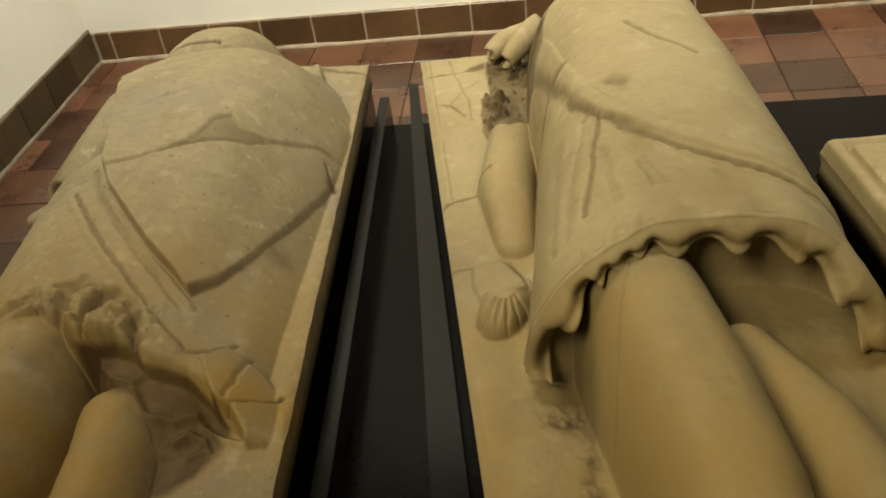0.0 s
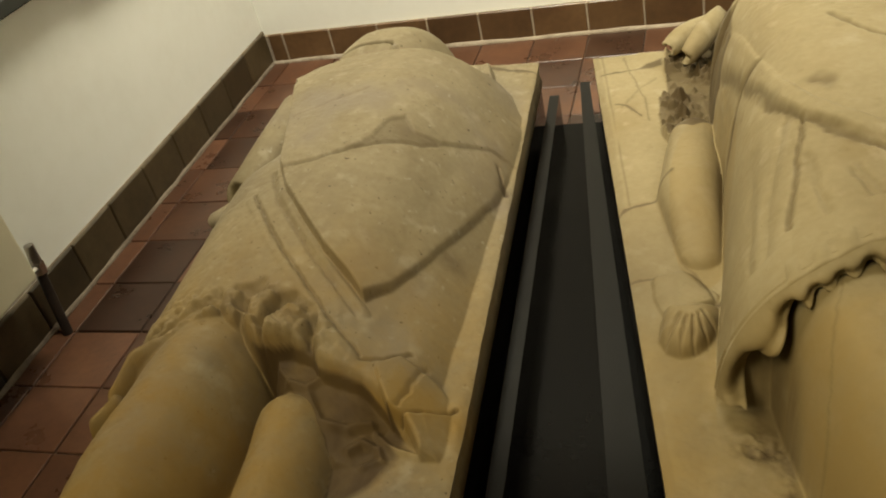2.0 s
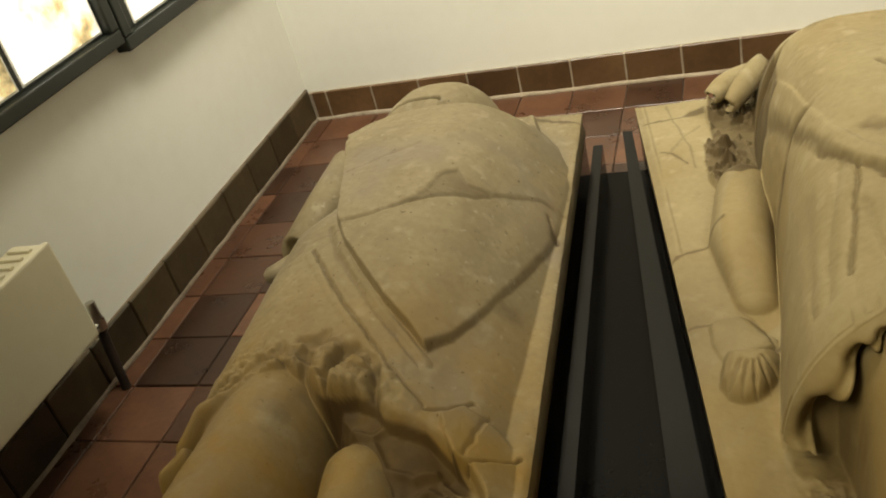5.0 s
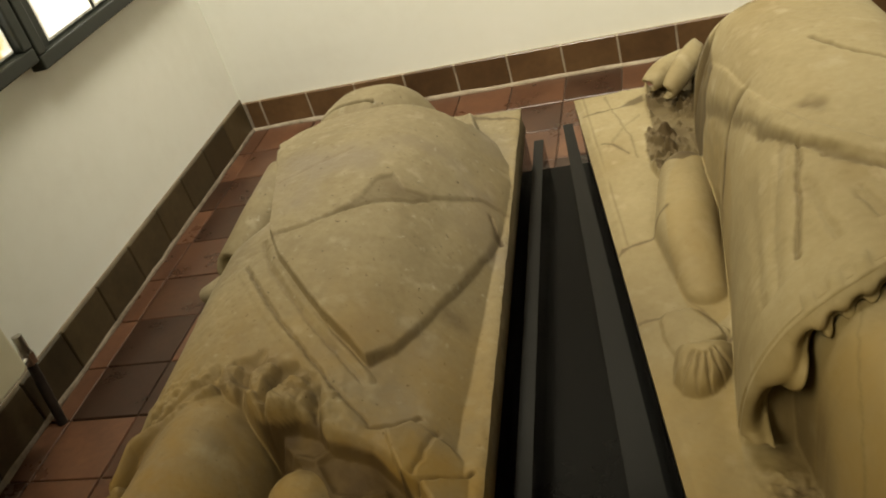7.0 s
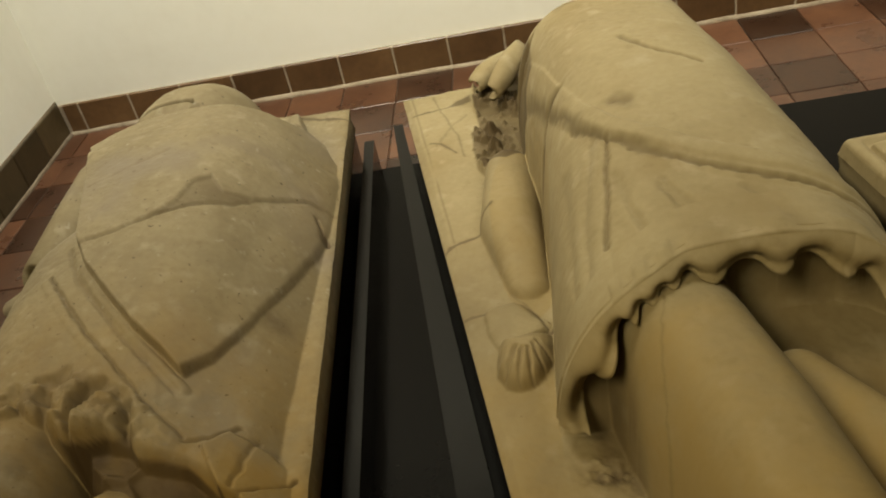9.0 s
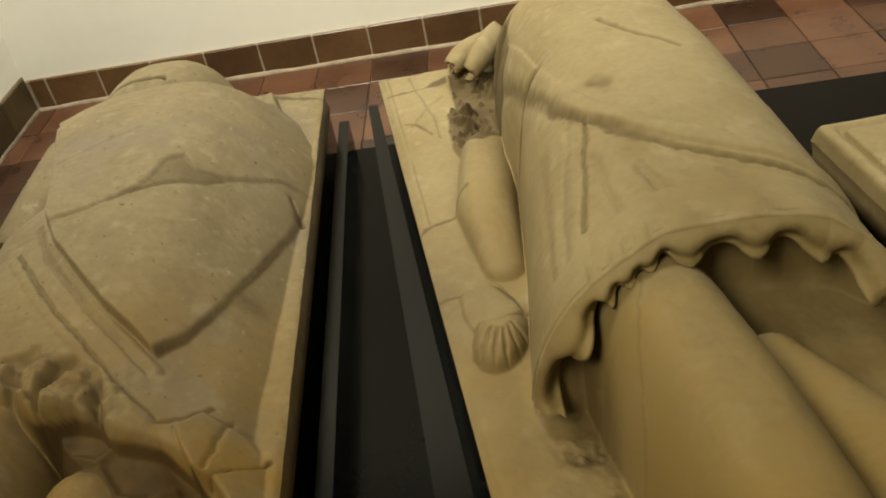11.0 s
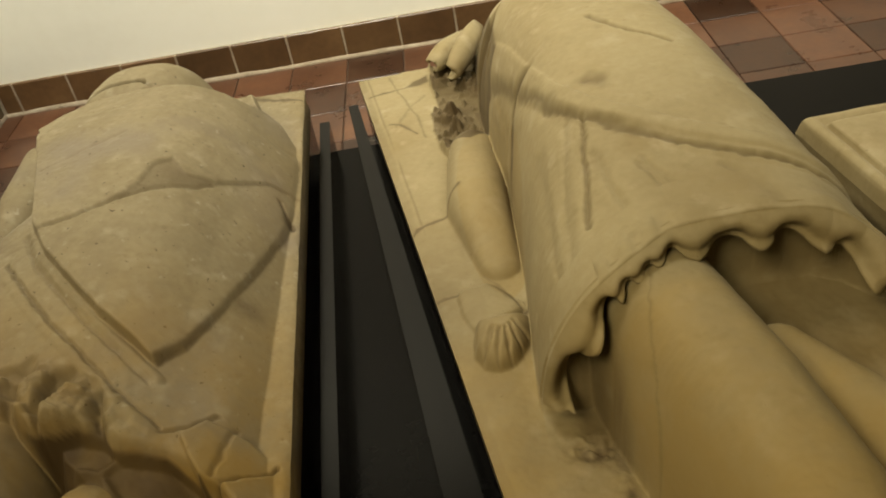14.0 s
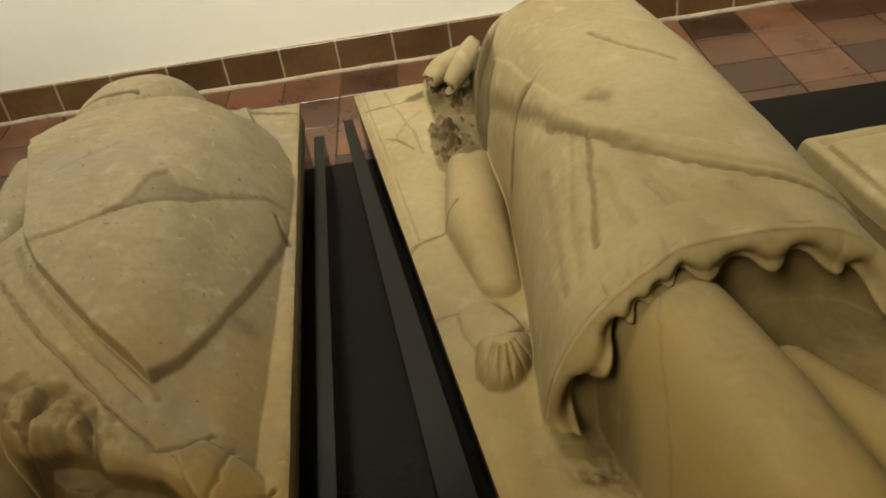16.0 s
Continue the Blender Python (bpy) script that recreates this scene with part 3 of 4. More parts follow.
def robed_shape(x, y, u, v):
    wx, wy = x + 0.004 * value_noise(x * 13, y * 13, 105), y + 0.004 * value_noise(x * 13, y * 13, 109)
    z = np.full_like(x, SLAB) + 0.002 * value_noise(x * 8, y * 8, 102)
    # lower border and cracks along the bare side of the slab
    left = 1.010 + 0.308 * v
    border = x - left
    chip = 0.005 * value_noise(x * 14, y * 14, 113)
    lower = np.clip((0.017 + chip - border) / 0.006, 0, 1)
    z = z - 0.005 * lower - 0.030 * np.clip((0.015 + 1.2 * chip - border) / 0.014, 0, 1)
    stain_shade(x, y, 0.25 * lower)
    edge = np.abs(border - 0.020 - 0.4 * chip)
    z = z - 0.003 * np.exp(-(edge / 0.0022) ** 2)
    stain_shade(x, y, 0.45 * np.exp(-(edge / 0.0024) ** 2) * np.clip(0.7 + value_noise(x * 9, y * 9, 119), 0, 1) * (y > -1.30))
    z = groove(z, wx, wy, [(1.036, -0.555), (1.075, -0.549), (1.11, -0.541), (1.147, -0.513)], 0.003, 0.012, 0.75)
    z = groove(z, wx, wy, [(1.076, -0.48), (1.098, -0.563), (1.129, -0.664), (1.141, -0.757)], 0.0022, 0.006, 0.45)
    z = groove(z, wx, wy, [(1.075, -0.685), (1.095, -0.691), (1.126, -0.737)], 0.0035, 0.012, 0.7)
    z = groove(z, wx, wy, [(1.089, -0.698), (1.119, -0.625), (1.149, -0.586)], 0.003, 0.003, 0.3)
    z = groove(z, wx, wy, [(1.100, -1.075), (1.119, -1.046), (1.152, -1.032), (1.192, -1.017)], 0.0045, 0.016, 0.8)
    z = groove(z, wx, wy, [(1.130, -1.232), (1.145, -1.229), (1.17, -1.227)], 0.006, 0.016, 0.8)
    patch = inside(wx, wy, [(1.105, -0.545), (1.125, -0.515), (1.16, -0.49), (1.165, -0.53), (1.14, -0.545)])
    z = z - 0.008 * np.clip(patch / 0.006, 0, 1)
    stain_shade(x, y, 0.75 * np.clip(patch / 0.008, 0, 1))
    # broken ground above the arm
    hole = inside(wx, wy, [(1.162, -0.46), (1.26, -0.47), (1.30, -0.56), (1.29, -0.84), (1.225, -0.88), (1.19, -0.86), (1.172, -0.817), (1.157, -0.749), (1.154, -0.669), (1.170, -0.651), (1.163, -0.536)])
    broken = value_noise(x * 20, y * 20, 121)
    rubble = z + 0.004 + 0.035 * np.round(broken * 4) / 4 + 0.030 * value_noise(x * 60, y * 60, 123)
    z = np.where(hole > 0, np.maximum(rubble, BED + 0.02), z)
    stain_shade(x, y, np.clip(hole / 0.004, 0, 1) * np.clip(0.8 + 0.3 * broken, 0.65, 0.95))
    # old brown grime on the bare side
    stain_shade(x, y, 0.5 * np.clip((1.30 - x) / 0.02, 0, 1) * np.clip(0.55 + 0.8 * value_noise(x * 7, y * 5, 161), 0, 1) * np.clip((-0.75 - y) / 0.2, 0, 1))
    # arm down the side
    z = np.maximum(z, limb(x, y, [(1.224, -0.865), (1.219, -1.02), (1.236, -1.175)], [0.046, 0.052, 0.034], [0.192, 0.200, 0.160], SLAB - 0.02, 2.6))
    notch = inside(wx, wy, [(1.205, -1.205), (1.235, -1.215), (1.262, -1.285), (1.235, -1.26)])
    stain_shade(x, y, 0.55 * np.clip(notch / 0.006, 0, 1))
    # cuff and half-closed hand
    z = plate(z, wx, wy - 0.014, [(1.165, -1.235), (1.215, -1.225), (1.262, -1.28), (1.262, -1.34), (1.20, -1.35), (1.172, -1.29)], 0.154 + 0 * x, 0.035)
    fist = inside(wx, wy - 0.014, [(1.192, -1.318), (1.186, -1.345), (1.184, -1.373), (1.195, -1.395), (1.212, -1.404), (1.232, -1.398), (1.248, -1.380), (1.262, -1.355), (1.264, -1.318), (1.235, -1.312)])
    bulge = np.clip(fist / 0.034, 0, 1)
    z = np.maximum(z, SLAB + 0.036 * np.sqrt(1 - (1 - bulge) ** 2) * (fist > 0))
    for gx, gy in ((1.196, -1.388), (1.212, -1.402), (1.229, -1.399), (1.245, -1.386), (1.258, -1.366)):
        z = groove(z, x, y - 0.014, [(1.226 + (gx - 1.226) * 0.45, -1.335 + (gy + 1.335) * 0.3), (gx, gy)], 0.0028, 0.007, 0.45)
    stain_shade(x, y, 0.45 * np.clip(inside(wx, wy - 0.014, [(1.225, -1.385), (1.24, -1.345), (1.27, -1.325), (1.265, -1.375), (1.24, -1.40)]) / 0.012, 0, 1))
    z = groove(z, wx, wy - 0.014, [(1.228, -1.318), (1.245, -1.308), (1.266, -1.296)], 0.0035, 0.012, 0.8)
    z = groove(z, wx, wy, [(1.210, -1.19), (1.233, -1.221), (1.26, -1.284)], 0.003, 0.006, 0.5)
    # robed body, cut back under the hem
    robe = robe_surface(x, y)
    lift = np.clip((robe - SLAB) / 0.04, 0, 1)
    robe = robe + robe_relief(x, y, lift)
    core = np.clip((y - hem_line(x) - 0.040) / 0.02, 0, 1)
    inner = np.clip((y - hem_line(x) - 0.020) / 0.03, 0, 1)
    z = np.maximum(z, np.where(core > 0, robe - 0.012 * (1 - core), np.where(inner > 0, SLAB + (robe - SLAB) * 0.66 * inner, SLAB - 0.01)))
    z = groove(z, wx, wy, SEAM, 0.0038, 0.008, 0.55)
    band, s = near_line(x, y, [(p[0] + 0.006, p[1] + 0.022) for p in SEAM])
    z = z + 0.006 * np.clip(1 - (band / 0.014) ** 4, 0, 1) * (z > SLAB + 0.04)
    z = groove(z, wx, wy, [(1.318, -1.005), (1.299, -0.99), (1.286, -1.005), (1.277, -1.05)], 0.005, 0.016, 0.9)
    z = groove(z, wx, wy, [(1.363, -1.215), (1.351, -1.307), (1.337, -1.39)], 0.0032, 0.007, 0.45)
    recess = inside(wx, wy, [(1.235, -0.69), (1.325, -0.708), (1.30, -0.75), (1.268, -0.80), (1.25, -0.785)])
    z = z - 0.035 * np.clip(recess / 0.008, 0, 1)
    stain_shade(x, y, 0.85 * np.clip(recess / 0.004, 0, 1))
    stain_shade(x, y, 0.45 * np.clip(inside(wx, wy, [(1.325, -0.735), (1.36, -0.725), (1.40, -0.735), (1.38, -0.765), (1.34, -0.77)]) / 0.015, 0, 1))
    for px0, py0, dx, dy in ((1.262, -0.83, 0.012, -0.16), (1.273, -0.85, 0.011, -0.14), (1.268, -0.90, 0.014, -0.12)):
        z = groove(z, x, y, [(px0, py0), (px0 + dx, py0 + dy)], 0.003, 0.004, 0.2)
    for fold in ([(1.364, -1.285), (1.376, -1.384), (1.395, -1.45)], [(1.41, -1.335), (1.445, -1.427), (1.468, -1.46)], [(1.307, -1.20), (1.297, -1.40), (1.292, -1.49)], [(1.50, -1.36), (1.56, -1.43)], [(1.345, -1.20), (1.32, -1.33), (1.31, -1.47)]):
        z = groove(z, x, y, fold, 0.006, 0.0035, 0.12)
    z = groove(z, wx, wy, [(1.415, -1.326), (1.437, -1.388), (1.472, -1.438)], 0.004, 0.003, 0.15)
    z = groove(z, wx, wy, [(1.385, -1.145), (1.402, -1.155)], 0.007, 0.004, 0.5)
    z = groove(z, wx, wy, [(1.42, -0.969), (1.463, -1.037), (1.511, -1.084)], 0.003, 0.006, 0.5)
    z = groove(z, wx, wy, [(1.278, -0.80), (1.262, -0.90), (1.277, -0.985)], 0.004, 0.010)
    # filled ground under the skirt, then the legs
    ground = np.clip(inside(wx, wy, [(1.42, -1.36), (1.72, -1.36), (1.74, -1.85), (1.50, -1.95), (1.44, -1.75)]) / 0.03, 0, 1)
    level = np.interp(-y, [1.40, 1.5, 1.6, 1.75, 1.95], [0.250, 0.222, 0.190, 0.165, 0.15]) + 0.004 * value_noise(x * 18, y * 18, 127)
    level = np.minimum(level, SLAB + 0.75 * (robe_surface(x, np.maximum(y, -1.5)) - SLAB) + 0.01)
    z = np.maximum(z, SLAB + (level - SLAB) * ground)
    z = np.maximum(z, limb(x, y, [(1.385, -1.36), (1.411, -1.50), (1.438, -1.62), (1.464, -1.75), (1.485, -2.25)], [0.088, 0.087, 0.083, 0.079, 0.072], [0.334, 0.346, 0.350, 0.342, 0.29], SLAB - 0.05, 2.7))
    z = np.maximum(z, limb(x, y, [(1.510, -1.525), (1.560, -1.65), (1.605, -1.82), (1.63, -2.25)], [0.060, 0.076, 0.084, 0.07], [0.272, 0.292, 0.295, 0.25], SLAB - 0.03, 2.1))
    z = groove(z, wx, wy, [(1.389, -1.45), (1.370, -1.545), (1.358, -1.63)], 0.0016, 0.0012, 0.25)
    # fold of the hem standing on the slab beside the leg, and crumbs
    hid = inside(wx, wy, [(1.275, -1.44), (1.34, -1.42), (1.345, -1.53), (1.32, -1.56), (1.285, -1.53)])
    # shade of the hollow behind the fold, painted into the colour
    stain_shade(x, y, 0.6 * np.clip(hid / 0.02, 0, 1))
    # shade under the skirt, painted on the ground around the legs
    stain_shade(x, y, 0.34 * ground * (z < SLAB + (level - SLAB) * ground + 0.006))
    gravel = 1.3 * np.exp(-(((x - 1.305) / 0.026) ** 2 + ((y + 1.535) / 0.020) ** 2)) + np.exp(-(((x - 1.332) / 0.010) ** 2 + ((y + 1.63) / 0.09) ** 2))
    z = z + 0.009 * gravel * value_noise(x * 70, y * 70, 131)
    stain_shade(x, y, 0.95 * np.clip(gravel, 0, 1) * np.clip(0.6 + 1.1 * value_noise(x * 50, y * 50, 133), 0, 1))
    z = z + 0.0009 * value_noise(x * 45, y * 45, 141) + 0.0005 * value_noise(x * 150, y * 150, 151, 2)
    rim = np.minimum(u * 0.55, v * 1.7)
    return np.maximum(z - 0.005 * np.exp(-(rim / 0.006)) * (1 + value_noise(x * 25, y * 25, 181)), BED + 0.02)


def scroll(bm, p, q, r, start, turn):
    """A curled leaf of stone: a thick sheet rolled about the line from p to q."""
    p, q = Vector(p), Vector(q)
    m = (q - p).to_track_quat("Z", "Y").to_matrix()
    rows = []
    for i in range(9):
        c, w = p + (q - p) * i / 8, r * (0.45 + 0.55 * math.sin(math.pi * (0.15 + 0.75 * i / 8)))
        row = []
        for side in (0.0, 0.007):
            for k in range(15):
                t = start + turn * k / 14
                g = w * (1 - 0.4 * k / 14) - side
                row.append(bm.verts.new(c + m @ Vector((math.cos(t) * g, math.sin(t) * g, 0.004 * math.sin(5 * t)))))
        rows.append(row[:15] + row[:14:-1])
    for a, b in zip(rows, rows[1:]):
        for k in range(30):
            bm.faces.new((a[k], a[(k + 1) % 30], b[(k + 1) % 30], b[k]))
    bm.faces.new(rows[0][::-1])
    bm.faces.new(rows[-1])


def robe_hem(bm):
    """The hanging edge of the skirt: a thick ruffled sheet standing out over the legs; with it the curls by the shoulder."""
    n, rows = 520, 12
    fine = np.linspace(1.2552, 1.684, 4000)
    y0 = hem_line(fine)
    z0 = np.maximum(robe_surface(fine, y0), SLAB + 0.004)
    length = np.concatenate([[0], np.cumsum(np.hypot(np.diff(fine), np.diff(z0)))])
    S = np.linspace(0, length[-1], n)
    X, Z = np.interp(S, length, fine), np.interp(S, length, z0)
    Y = hem_line(X) + 0.0015 * value_noise(X * 50, X * 9, 211)
    tx, tz = np.gradient(X), np.gradient(Z)
    tx, tz = [np.convolve(np.pad(a, 10, mode="edge"), np.ones(21) / 21, "valid") for a in (tx, tz)]
    size = np.hypot(tx, tz)
    nx, nz = -tz / size, tx / size
    # long folds where it turns down to the slab, tight gathers above the leg, wide scallops beyond
    period = np.interp(X, [1.27, 1.315, 1.33, 1.405, 1.43, 1.70], [0.150, 0.090, 0.030, 0.032, 0.072, 0.078])
    phase = 2 * math.pi * np.cumsum(np.gradient(S) / period) + 0.5 * value_noise(S * 20, S * 3, 231, 2)
    wave = np.sin(phase + 2.6)
    wave = np.sign(wave) * np.abs(wave) ** 0.75
    reach = np.interp(X, [1.26, 1.31, 1.34, 1.40, 1.44, 1.70], [0.030, 0.022, 0.006, 0.006, 0.013, 0.014])
    deep = np.interp(X, [1.26, 1.31, 1.34, 1.40, 1.44, 1.70], [0.036, 0.034, 0.028, 0.028, 0.040, 0.042])
    grid = {}
    for side, back in ((0, 0.0), (1, 0.011)):
        for j in range(rows):
            v = j / (rows - 1)
            fall = deep * (0.90 + 0.10 * wave) * v - back * 0.2
            south = 0.009 * math.sin(math.pi * min(v * 1.3, 1.0)) + reach * wave * v ** 1.3 + 0.004 * math.exp(-((v - 1) / 0.15) ** 2) - back
            px, py, pz = X - nx * fall, Y - south, np.maximum(Z - nz * fall, SLAB - 0.002)
            for i in range(n):
                grid[side, i, j] = bm.verts.new((px[i], py[i], pz[i] + 0.001))
    for i in range(n - 1):
        for j in range(rows - 1):
            bm.faces.new((grid[0, i, j], grid[0, i, j + 1], grid[0, i + 1, j + 1], grid[0, i + 1, j]))
            bm.faces.new((grid[1, i, j], grid[1, i + 1, j], grid[1, i + 1, j + 1], grid[1, i, j + 1]))
        bm.faces.new((grid[0, i, rows - 1], grid[1, i, rows - 1], grid[1, i + 1, rows - 1], grid[0, i + 1, rows - 1]))
    # the thick cloth from the body out to the hem
    cols = 16
    top, low = [], []
    for j in range(cols):
        v = j / (cols - 1)
        y = Y + (0.075 - 0.001) * v
        base = np.maximum(robe_surface(X, y), SLAB + 0.004)
        lift = np.clip((base - SLAB) / 0.04, 0, 1)
        z = base + robe_relief(X, y, lift) * v + 0.004 * np.exp(-((v - 0.25) / 0.2) ** 2) * (0.6 + 0.6 * wave) * (X > 1.33) + 0.0008 * value_noise(X * 60, y * 60, 215) + 0.002
        top.append([bm.verts.new((X[i], y[i], z[i])) for i in range(n)])
        low.append([bm.verts.new((X[i] - nx[i] * 0.013, y[i] + 0.002, max(z[i] - nz[i] * 0.013, SLAB - 0.002))) for i in range(n)])
    for j in range(cols - 1):
        for i in range(n - 1):
            bm.faces.new((top[j][i], top[j][i + 1], top[j + 1][i + 1], top[j + 1][i]))
            bm.faces.new((low[j][i], low[j + 1][i], low[j + 1][i + 1], low[j][i + 1]))
    for i in range(n - 1):
        bm.faces.new((top[0][i], low[0][i], low[0][i + 1], top[0][i + 1]))
    scroll(bm, (1.175, -0.545, 0.178), (1.245, -0.445, 0.185), 0.030, 0.4, 4.6)
    scroll(bm, (1.205, -0.60, 0.182), (1.272, -0.455, 0.205), 0.032, 1.4, 4.0)


ROBED_PLAN = ((1.010, -0.463), (1.62, -0.43), (1.80, -2.32), (1.318, -2.32))
# Ochre on legs, hand and arm: yellow stone plus painted warm bounce.
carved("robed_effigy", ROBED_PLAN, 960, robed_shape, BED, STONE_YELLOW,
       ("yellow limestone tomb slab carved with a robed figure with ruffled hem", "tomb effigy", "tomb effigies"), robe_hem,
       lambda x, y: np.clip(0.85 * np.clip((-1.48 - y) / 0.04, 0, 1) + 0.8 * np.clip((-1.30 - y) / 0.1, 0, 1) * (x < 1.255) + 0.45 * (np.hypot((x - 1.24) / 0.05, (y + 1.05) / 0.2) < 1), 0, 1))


def plain_shape(x, y, u, v):
    rim = np.minimum(np.minimum(u * 0.55, (1 - u) * 0.55), v * 1.3)
    roll = np.sqrt(np.clip(1 - ((rim - 0.014) / 0.015) ** 2, 0, 1))
    z = np.where(rim < 0.029, 0.172 + 0.024 * roll, 0.196 + 0.006 * np.clip((rim - 0.029) / 0.02, 0, 1)) + 0.0015 * value_noise(x * 30, y * 30, 201)
    z = np.where(rim < 0.002, 0.165, z)
    z = groove(z, x, y, [(1.90, -1.12), (1.97, -1.10), (2.1, -1.11)], 0.004, 0.006)
    return z


carved("tomb_slab", ((1.735, -0.985), (2.33, -0.955), (2.45, -2.32), (1.93, -2.32)), 200, plain_shape, BED, STONE_YELLOW,
       ("buff stone tomb slab with a moulded edge, lying on a black steel base", "tomb slab", "tomb effigies"))


# ---- steel bases ----
base_plate = tagged(mesh_object("base_plate", prism(bmesh.new(), [(0.43, -0.517), (3.3, -0.53), (3.3, -3.1), (0.43, -3.1)], -0.004, 0.012), STEEL), "matt black steel plate on the floor under the effigies", "plinth", kind="structure")


def steel_base(plan, gap_left, gap_right):
    """A black box under a slab, with an upstanding angle along each long side."""
    root = tagged(new("steel_base"), "low black painted steel base under a stone slab", "plinth", "steel bases")
    (al, ar, fr, fl) = plan
    ins = 0.004
    part("core", prism(bmesh.new(), [(al[0] + ins, al[1] - ins), (ar[0] - ins, ar[1] - ins), (fr[0] - ins, fr[1] + ins), (fl[0] + ins, fl[1] + ins)], 0.0125, BED - 0.0005), STEEL, root)
    for (p, q), gap, side in (((al, fl), gap_left, 1), ((ar, fr), gap_right, -1)):
        if not gap:
            continue
        (x0, y0), (x1, y1) = p, q
        y0 -= 0.004
        a0, a1 = gap
        outer = [(x0 - side * a0, y0), (x1 - side * a1, y1)]
        inner = [(x0 - side * 0.012, y0), (x1 - side * 0.022, y1)]
        bm = bmesh.new()
        prism(bm, [outer[0], outer[1], inner[1], inner[0]], 0.079, 0.085)
        o2 = [(outer[0][0] + side * 0.004, y0), (outer[1][0] + side * 0.004, y1)]
        prism(bm, [outer[0], outer[1], o2[1], o2[0]], 0.012, 0.0788)
        part("side_rail", bm, RAIL, root)
    return root


steel_base(KNIGHT_PLAN, None, (0.033, 0.046))
steel_base(ROBED_PLAN, (0.033, 0.087), (0.03, 0.03))
steel_base(((1.735, -0.985), (2.33, -0.955), (2.45, -2.32), (1.93, -2.32)), (0.03, 0.03), (0.03, 0.03))


# ---- left wall: framed panels, radiator ----
def panel_material(name, seed):
    m = bpy.data.materials.new(name)
    m.use_nodes = True
    n, l = m.node_tree.nodes, m.node_tree.links
    b = n["Principled BSDF"]
    geo = n.new("ShaderNodeNewGeometry")
    a = n.new("ShaderNodeTexNoise")
    a.inputs["Scale"].default_value, a.inputs["Detail"].default_value = 9.0, 8
    shift = n.new("ShaderNodeVectorMath")
    shift.inputs[1].default_value = (seed, seed * 2.0, seed)
    l.new(geo.outputs["Position"], shift.inputs[0])
    l.new(shift.outputs[0], a.inputs["Vector"])
    r = n.new("ShaderNodeValToRGB")
    e = r.color_ramp.elements
    e[0].position, e[0].color = 0.32, (0.10, 0.07, 0.03, 1)
    e[1].position, e[1].color = 0.48, (0.92, 0.88, 0.76, 1)
    x = e.new(0.40)
    x.color = (0.62, 0.48, 0.22, 1)
    l.new(a.outputs[0], r.inputs[0])
    l.new(r.outputs[0], b.inputs["Base Color"])
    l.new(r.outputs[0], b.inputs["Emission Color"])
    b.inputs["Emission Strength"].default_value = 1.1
    b.inputs["Roughness"].default_value = 0.25
    return m


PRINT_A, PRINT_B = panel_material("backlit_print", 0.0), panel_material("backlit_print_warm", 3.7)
MAT_WHITE = material("white_card", [(0.8, 0.78, 0.7), (0.85, 0.83, 0.76)], 4.0, 0.6, 0.0, 30.0)


def framed_panel(y0, y1, z0, z1, prints, label):
    root = tagged(new("framed_panel"), label, "framed panel", "framed panels on the wall")
    w, d = 0.030, 0.035
    for name, a, b in (("frame_rail", (0.001, y0, z0), (d, y1, z0 + w)), ("frame_rail", (0.001, y0, z1 - w), (d, y1, z1)),
                       ("frame_stile", (0.001, y0, z0 + w + 0.0005), (d, y0 + w, z1 - w - 0.0005)), ("frame_stile", (0.001, y1 - w, z0 + w + 0.0005), (d, y1, z1 - w - 0.0005))):
        part(name, boxed(a, b, 0.004), FRAME, root)
    part("card", boxed((0.002, y0 + w, z0 + w), (0.014, y1 - w, z1 - w)), FRAME, root, "dark green mount")
    for a, b, m in prints:
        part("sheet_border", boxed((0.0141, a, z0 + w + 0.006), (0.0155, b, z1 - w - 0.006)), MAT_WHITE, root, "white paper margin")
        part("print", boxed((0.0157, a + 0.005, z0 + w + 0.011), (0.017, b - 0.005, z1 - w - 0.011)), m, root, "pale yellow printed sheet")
    return root


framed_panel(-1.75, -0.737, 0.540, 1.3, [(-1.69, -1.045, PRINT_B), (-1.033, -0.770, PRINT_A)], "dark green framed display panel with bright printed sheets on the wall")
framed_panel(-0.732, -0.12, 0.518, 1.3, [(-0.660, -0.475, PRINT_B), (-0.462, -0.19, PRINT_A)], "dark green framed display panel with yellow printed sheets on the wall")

radiator = tagged(new("radiator"), "cream enamelled panel radiator with a slotted top, on the wall", "radiator")
part("front_panel", boxed((0.095, -2.0, 0.172), (0.108, -1.238, 0.376), 0.005), ENAMEL, radiator)
part("back_panel", boxed((0.025, -2.0, 0.172), (0.036, -1.240, 0.365), 0.004), ENAMEL, radiator)
part("side_panel", boxed((0.03, -1.246, 0.176), (0.1, -1.241, 0.368), 0.001), ENAMEL, radiator)
grille = part("top_grille", boxed((0.03, -2.0, 0.366), (0.096, -1.241, 0.372), 0.001), ENAMEL, radiator)
for k in range(30):
    y = -1.263 - k * 0.025
    part("slat", boxed((0.04, y - 0.005, 0.3722), (0.088, y + 0.005, 0.378), 0.0015), ENAMEL, radiator)
for y in (-1.35, -1.85):
    part("bracket", boxed((0.0005, y - 0.02, 0.2), (0.03, y + 0.02, 0.34)), ENAMEL, radiator)

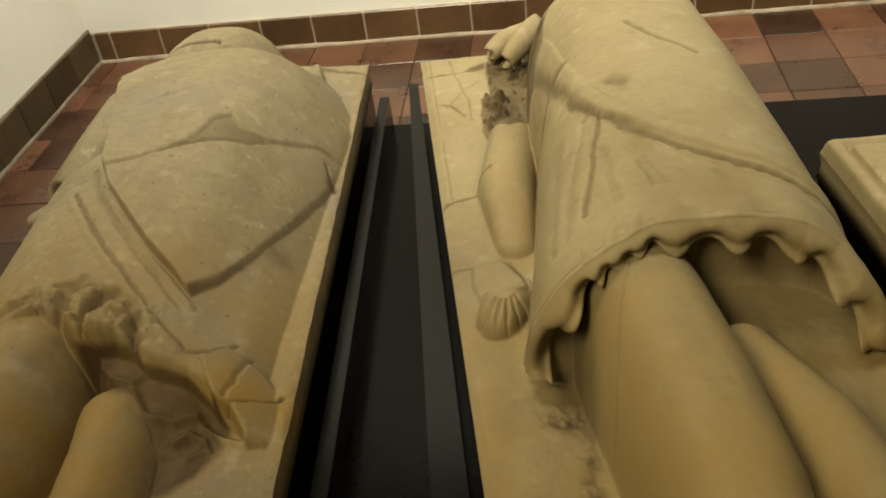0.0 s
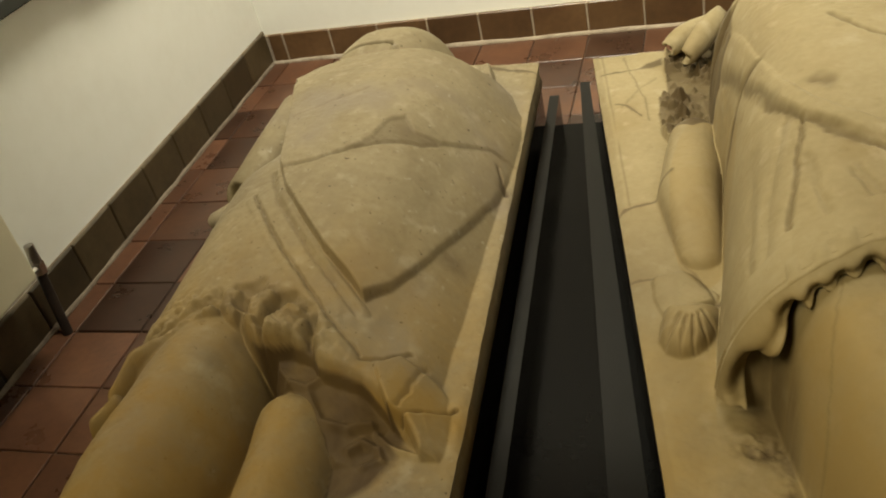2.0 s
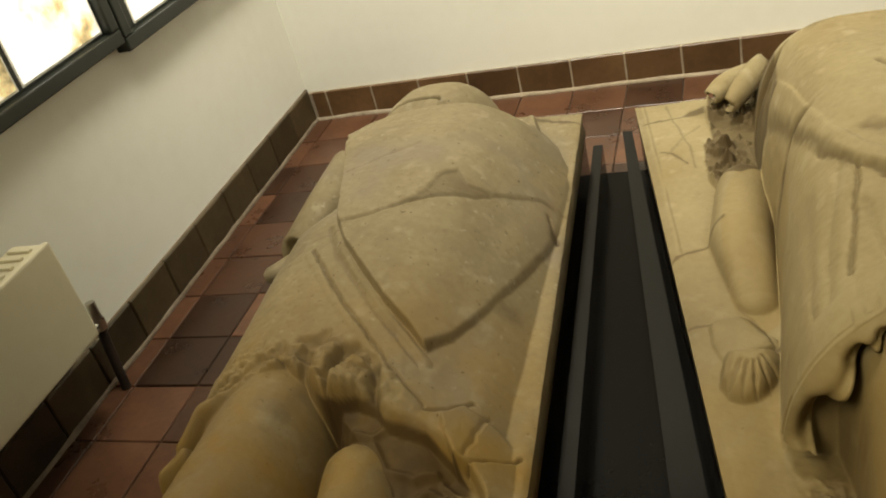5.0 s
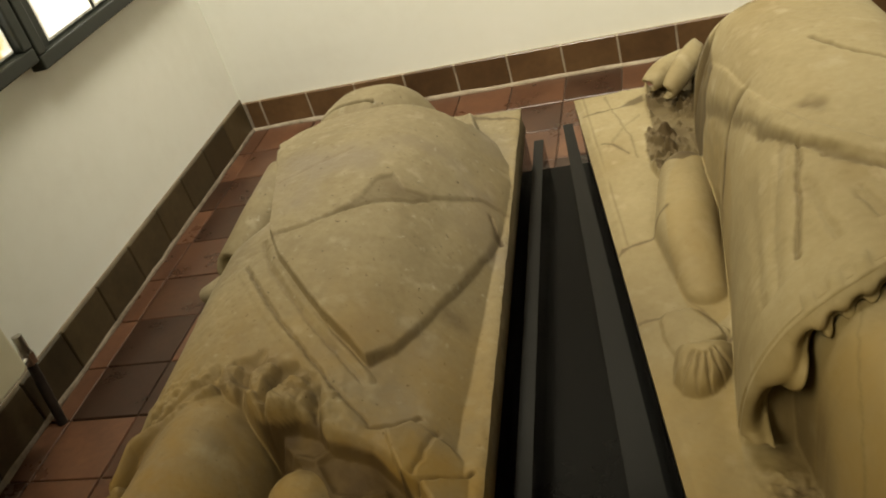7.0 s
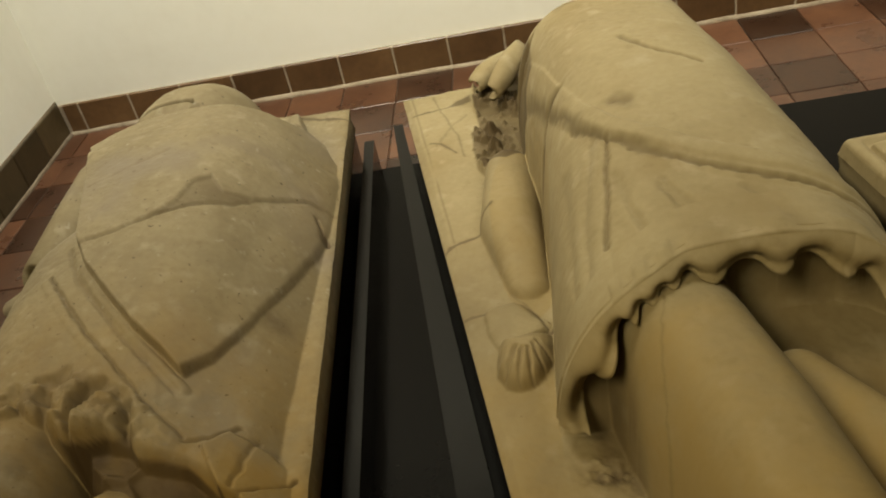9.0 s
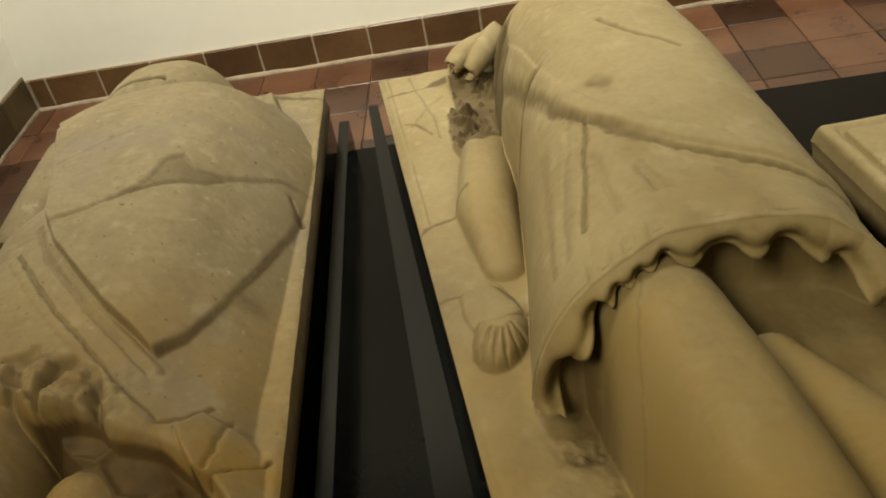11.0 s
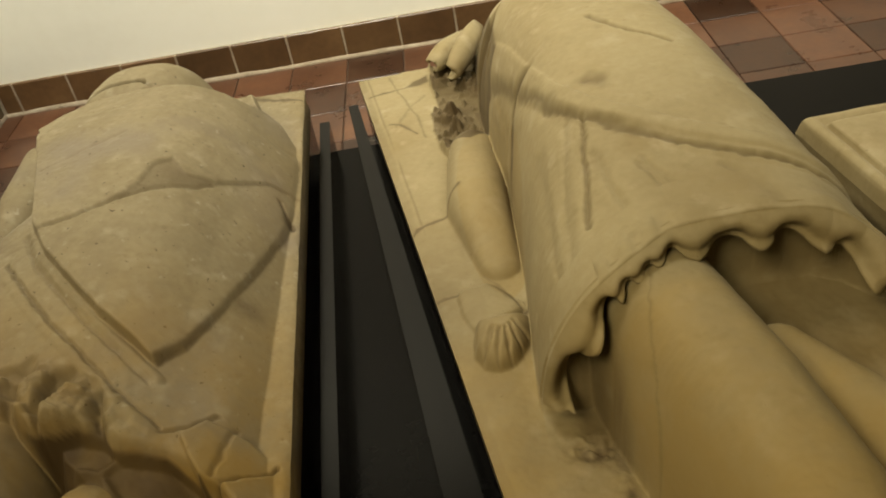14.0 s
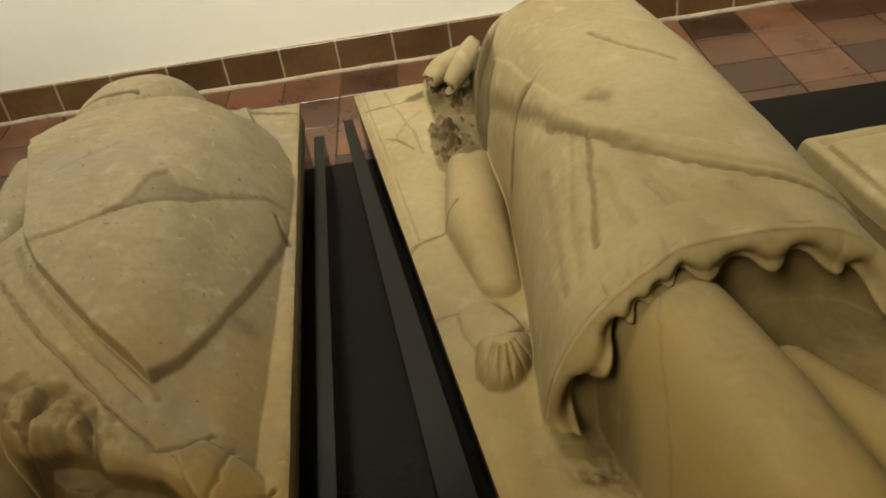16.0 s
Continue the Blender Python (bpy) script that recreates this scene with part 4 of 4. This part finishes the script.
valve = tagged(new("radiator_pipe"), "dark heating pipe with a small chrome valve, rising from the floor", "pipe")
part("pipe", tube(bmesh.new(), (0.052, -1.195, 0.0), (0.05, -1.178, 0.135), 0.0095), PIPE, valve, smooth=False)
bm = tube(bmesh.new(), (0.05, -1.178, 0.135), (0.05, -1.175, 0.158), 0.0135, sides=6)
tube(bm, (0.05, -1.18, 0.148), (0.05, -1.228, 0.15), 0.009)
part("valve_body", bm, CHROME, valve)
part("valve_cap", tube(bmesh.new(), (0.05, -1.175, 0.158), (0.05, -1.171, 0.195), 0.011, 0.009), CHROME, valve)


# ---- skirting and floor tiles ----
def tile_mesh(name, w, d, h, mat, bevel=0.0025):
    bm = boxed((-w / 2, -d / 2, -h / 2), (w / 2, d / 2, h / 2), 0.0)
    bmesh.ops.bevel(bm, geom=[e for e in bm.edges], offset=bevel, segments=1, affect="EDGES")
    me = bpy.data.meshes.new(name)
    bm.normal_update()
    bm.to_mesh(me)
    bm.free()
    me.materials.append(mat)
    return me


rng = random.Random(4)
skirting_back = tagged(mesh_object("baseboard", boxed((0.0, -0.0145, 0.0), (ROOM_X, -0.0005, SKIRT - 0.002)), MORTAR), "brown glazed tile skirting along the wall", "skirting", kind="structure")
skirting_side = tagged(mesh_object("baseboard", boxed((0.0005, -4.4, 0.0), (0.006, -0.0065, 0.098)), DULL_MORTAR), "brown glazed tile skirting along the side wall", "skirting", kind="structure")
plank = tile_mesh("tile", TILE - 0.0035, 0.010, SKIRT, SKIRTING)
J0 = 0.652 - 4 * TILE
for k in range(-1, 27):
    x = J0 + (k + 0.5) * TILE
    if x - TILE / 2 < 0.0:
        x, first = (J0 + 0.018) / 2, tile_mesh("tile", J0 - 0.022, 0.010, SKIRT, SKIRTING)
    else:
        first = plank
    t = new("tile", first)
    t.matrix_basis = pose(x, -0.0112, SKIRT / 2, rng.uniform(-0.6, 0.6), 0, rng.uniform(-0.3, 0.3))
    t.parent = skirting_back
side = tile_mesh("tile", 0.010, TILE - 0.003, 0.1, SKIRTING_OLIVE)
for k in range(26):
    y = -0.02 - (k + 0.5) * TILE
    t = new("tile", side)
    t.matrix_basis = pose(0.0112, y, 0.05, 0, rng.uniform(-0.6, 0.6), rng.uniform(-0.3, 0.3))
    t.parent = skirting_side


def fillet(name, p, q, mat):
    """An uneven bead of mortar where the skirting meets the floor."""
    bm = bmesh.new()
    n = 90
    p, q = Vector(p), Vector(q)
    along = (q - p).normalized()
    out = Vector((along.y, -along.x, 0))
    if out.y > 0.5 or out.x < -0.5:
        out = -out
    rows = []
    for i in range(n + 1):
        c = p + (q - p) * i / n
        w = (0.007 if abs(along.x) > 0.5 else 0.005) + 0.004 * noise.noise(c * 14)
        h = 0.009 + 0.004 * noise.noise(c * 17 + Vector((3, 1, 0)))
        rows.append([bm.verts.new(c + out * a + Vector((0, 0, b))) for a, b in ((0, h), (w * 0.45, h * 0.8), (w * 0.8, h * 0.4), (w, -0.004), (0, -0.004))])
    for a, b in zip(rows, rows[1:]):
        for i in range(4):
            bm.faces.new((a[i], a[i + 1], b[i + 1], b[i]))
    bmesh.ops.recalc_face_normals(bm, faces=bm.faces)
    return tagged(mesh_object(name, bm, mat, smooth=True), "rough pale mortar bead between skirting and floor", "mortar", kind="structure")


fillet("trim", (0.016, -0.0165, 0.0), (ROOM_X, -0.0165, 0.0), MORTAR)
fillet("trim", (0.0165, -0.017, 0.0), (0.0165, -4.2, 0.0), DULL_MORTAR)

flat = tile_mesh("tile", TILE - 0.003, TILE - 0.003, 0.012, TERRACOTTA, 0.0015)
cut = tile_mesh("tile", J0 - 0.019, TILE - 0.003, 0.012, TERRACOTTA, 0.0015)
for j in range(15):
    t = new("tile", cut)
    t.matrix_basis = pose((J0 + 0.016) / 2, -0.018 - (j + 0.5) * TILE, -0.0062 + rng.uniform(-0.0006, 0.0006), 0, rng.uniform(-0.2, 0.2), 0)
    t.parent = floor
rest = bmesh.new()
for i in range(0, 31):
    for j in range(0, 35):
        x, y = J0 - TILE + (i + 0.5) * TILE, -0.018 - (j + 0.5) * TILE
        if x < 0.03 or x > ROOM_X - 0.05 or y < ROOM_Y + 0.08:
            continue
        if x - TILE / 2 > 0.44 and x < 3.3 and -3.1 < y < -0.517 - TILE / 2:
            continue
        near_wall = y > -0.62 and x < 3.1
        left_strip = x < 0.55 and y > -2.1
        if near_wall or left_strip:
            t = new("tile", flat)
            t.matrix_basis = pose(x, y, -0.0062 + rng.uniform(-0.0006, 0.0006), rng.uniform(-0.15, 0.15), rng.uniform(-0.15, 0.15), rng.uniform(-0.3, 0.3))
            t.parent = floor
        else:
            s = (TILE - 0.004) / 2
            box(rest, (x - s, y - s, -0.012), (x + s, y + s, 0.0))
tagged(mesh_object("tile_field", rest, TERRACOTTA, floor), "brown terracotta tiles", kind="stuff")
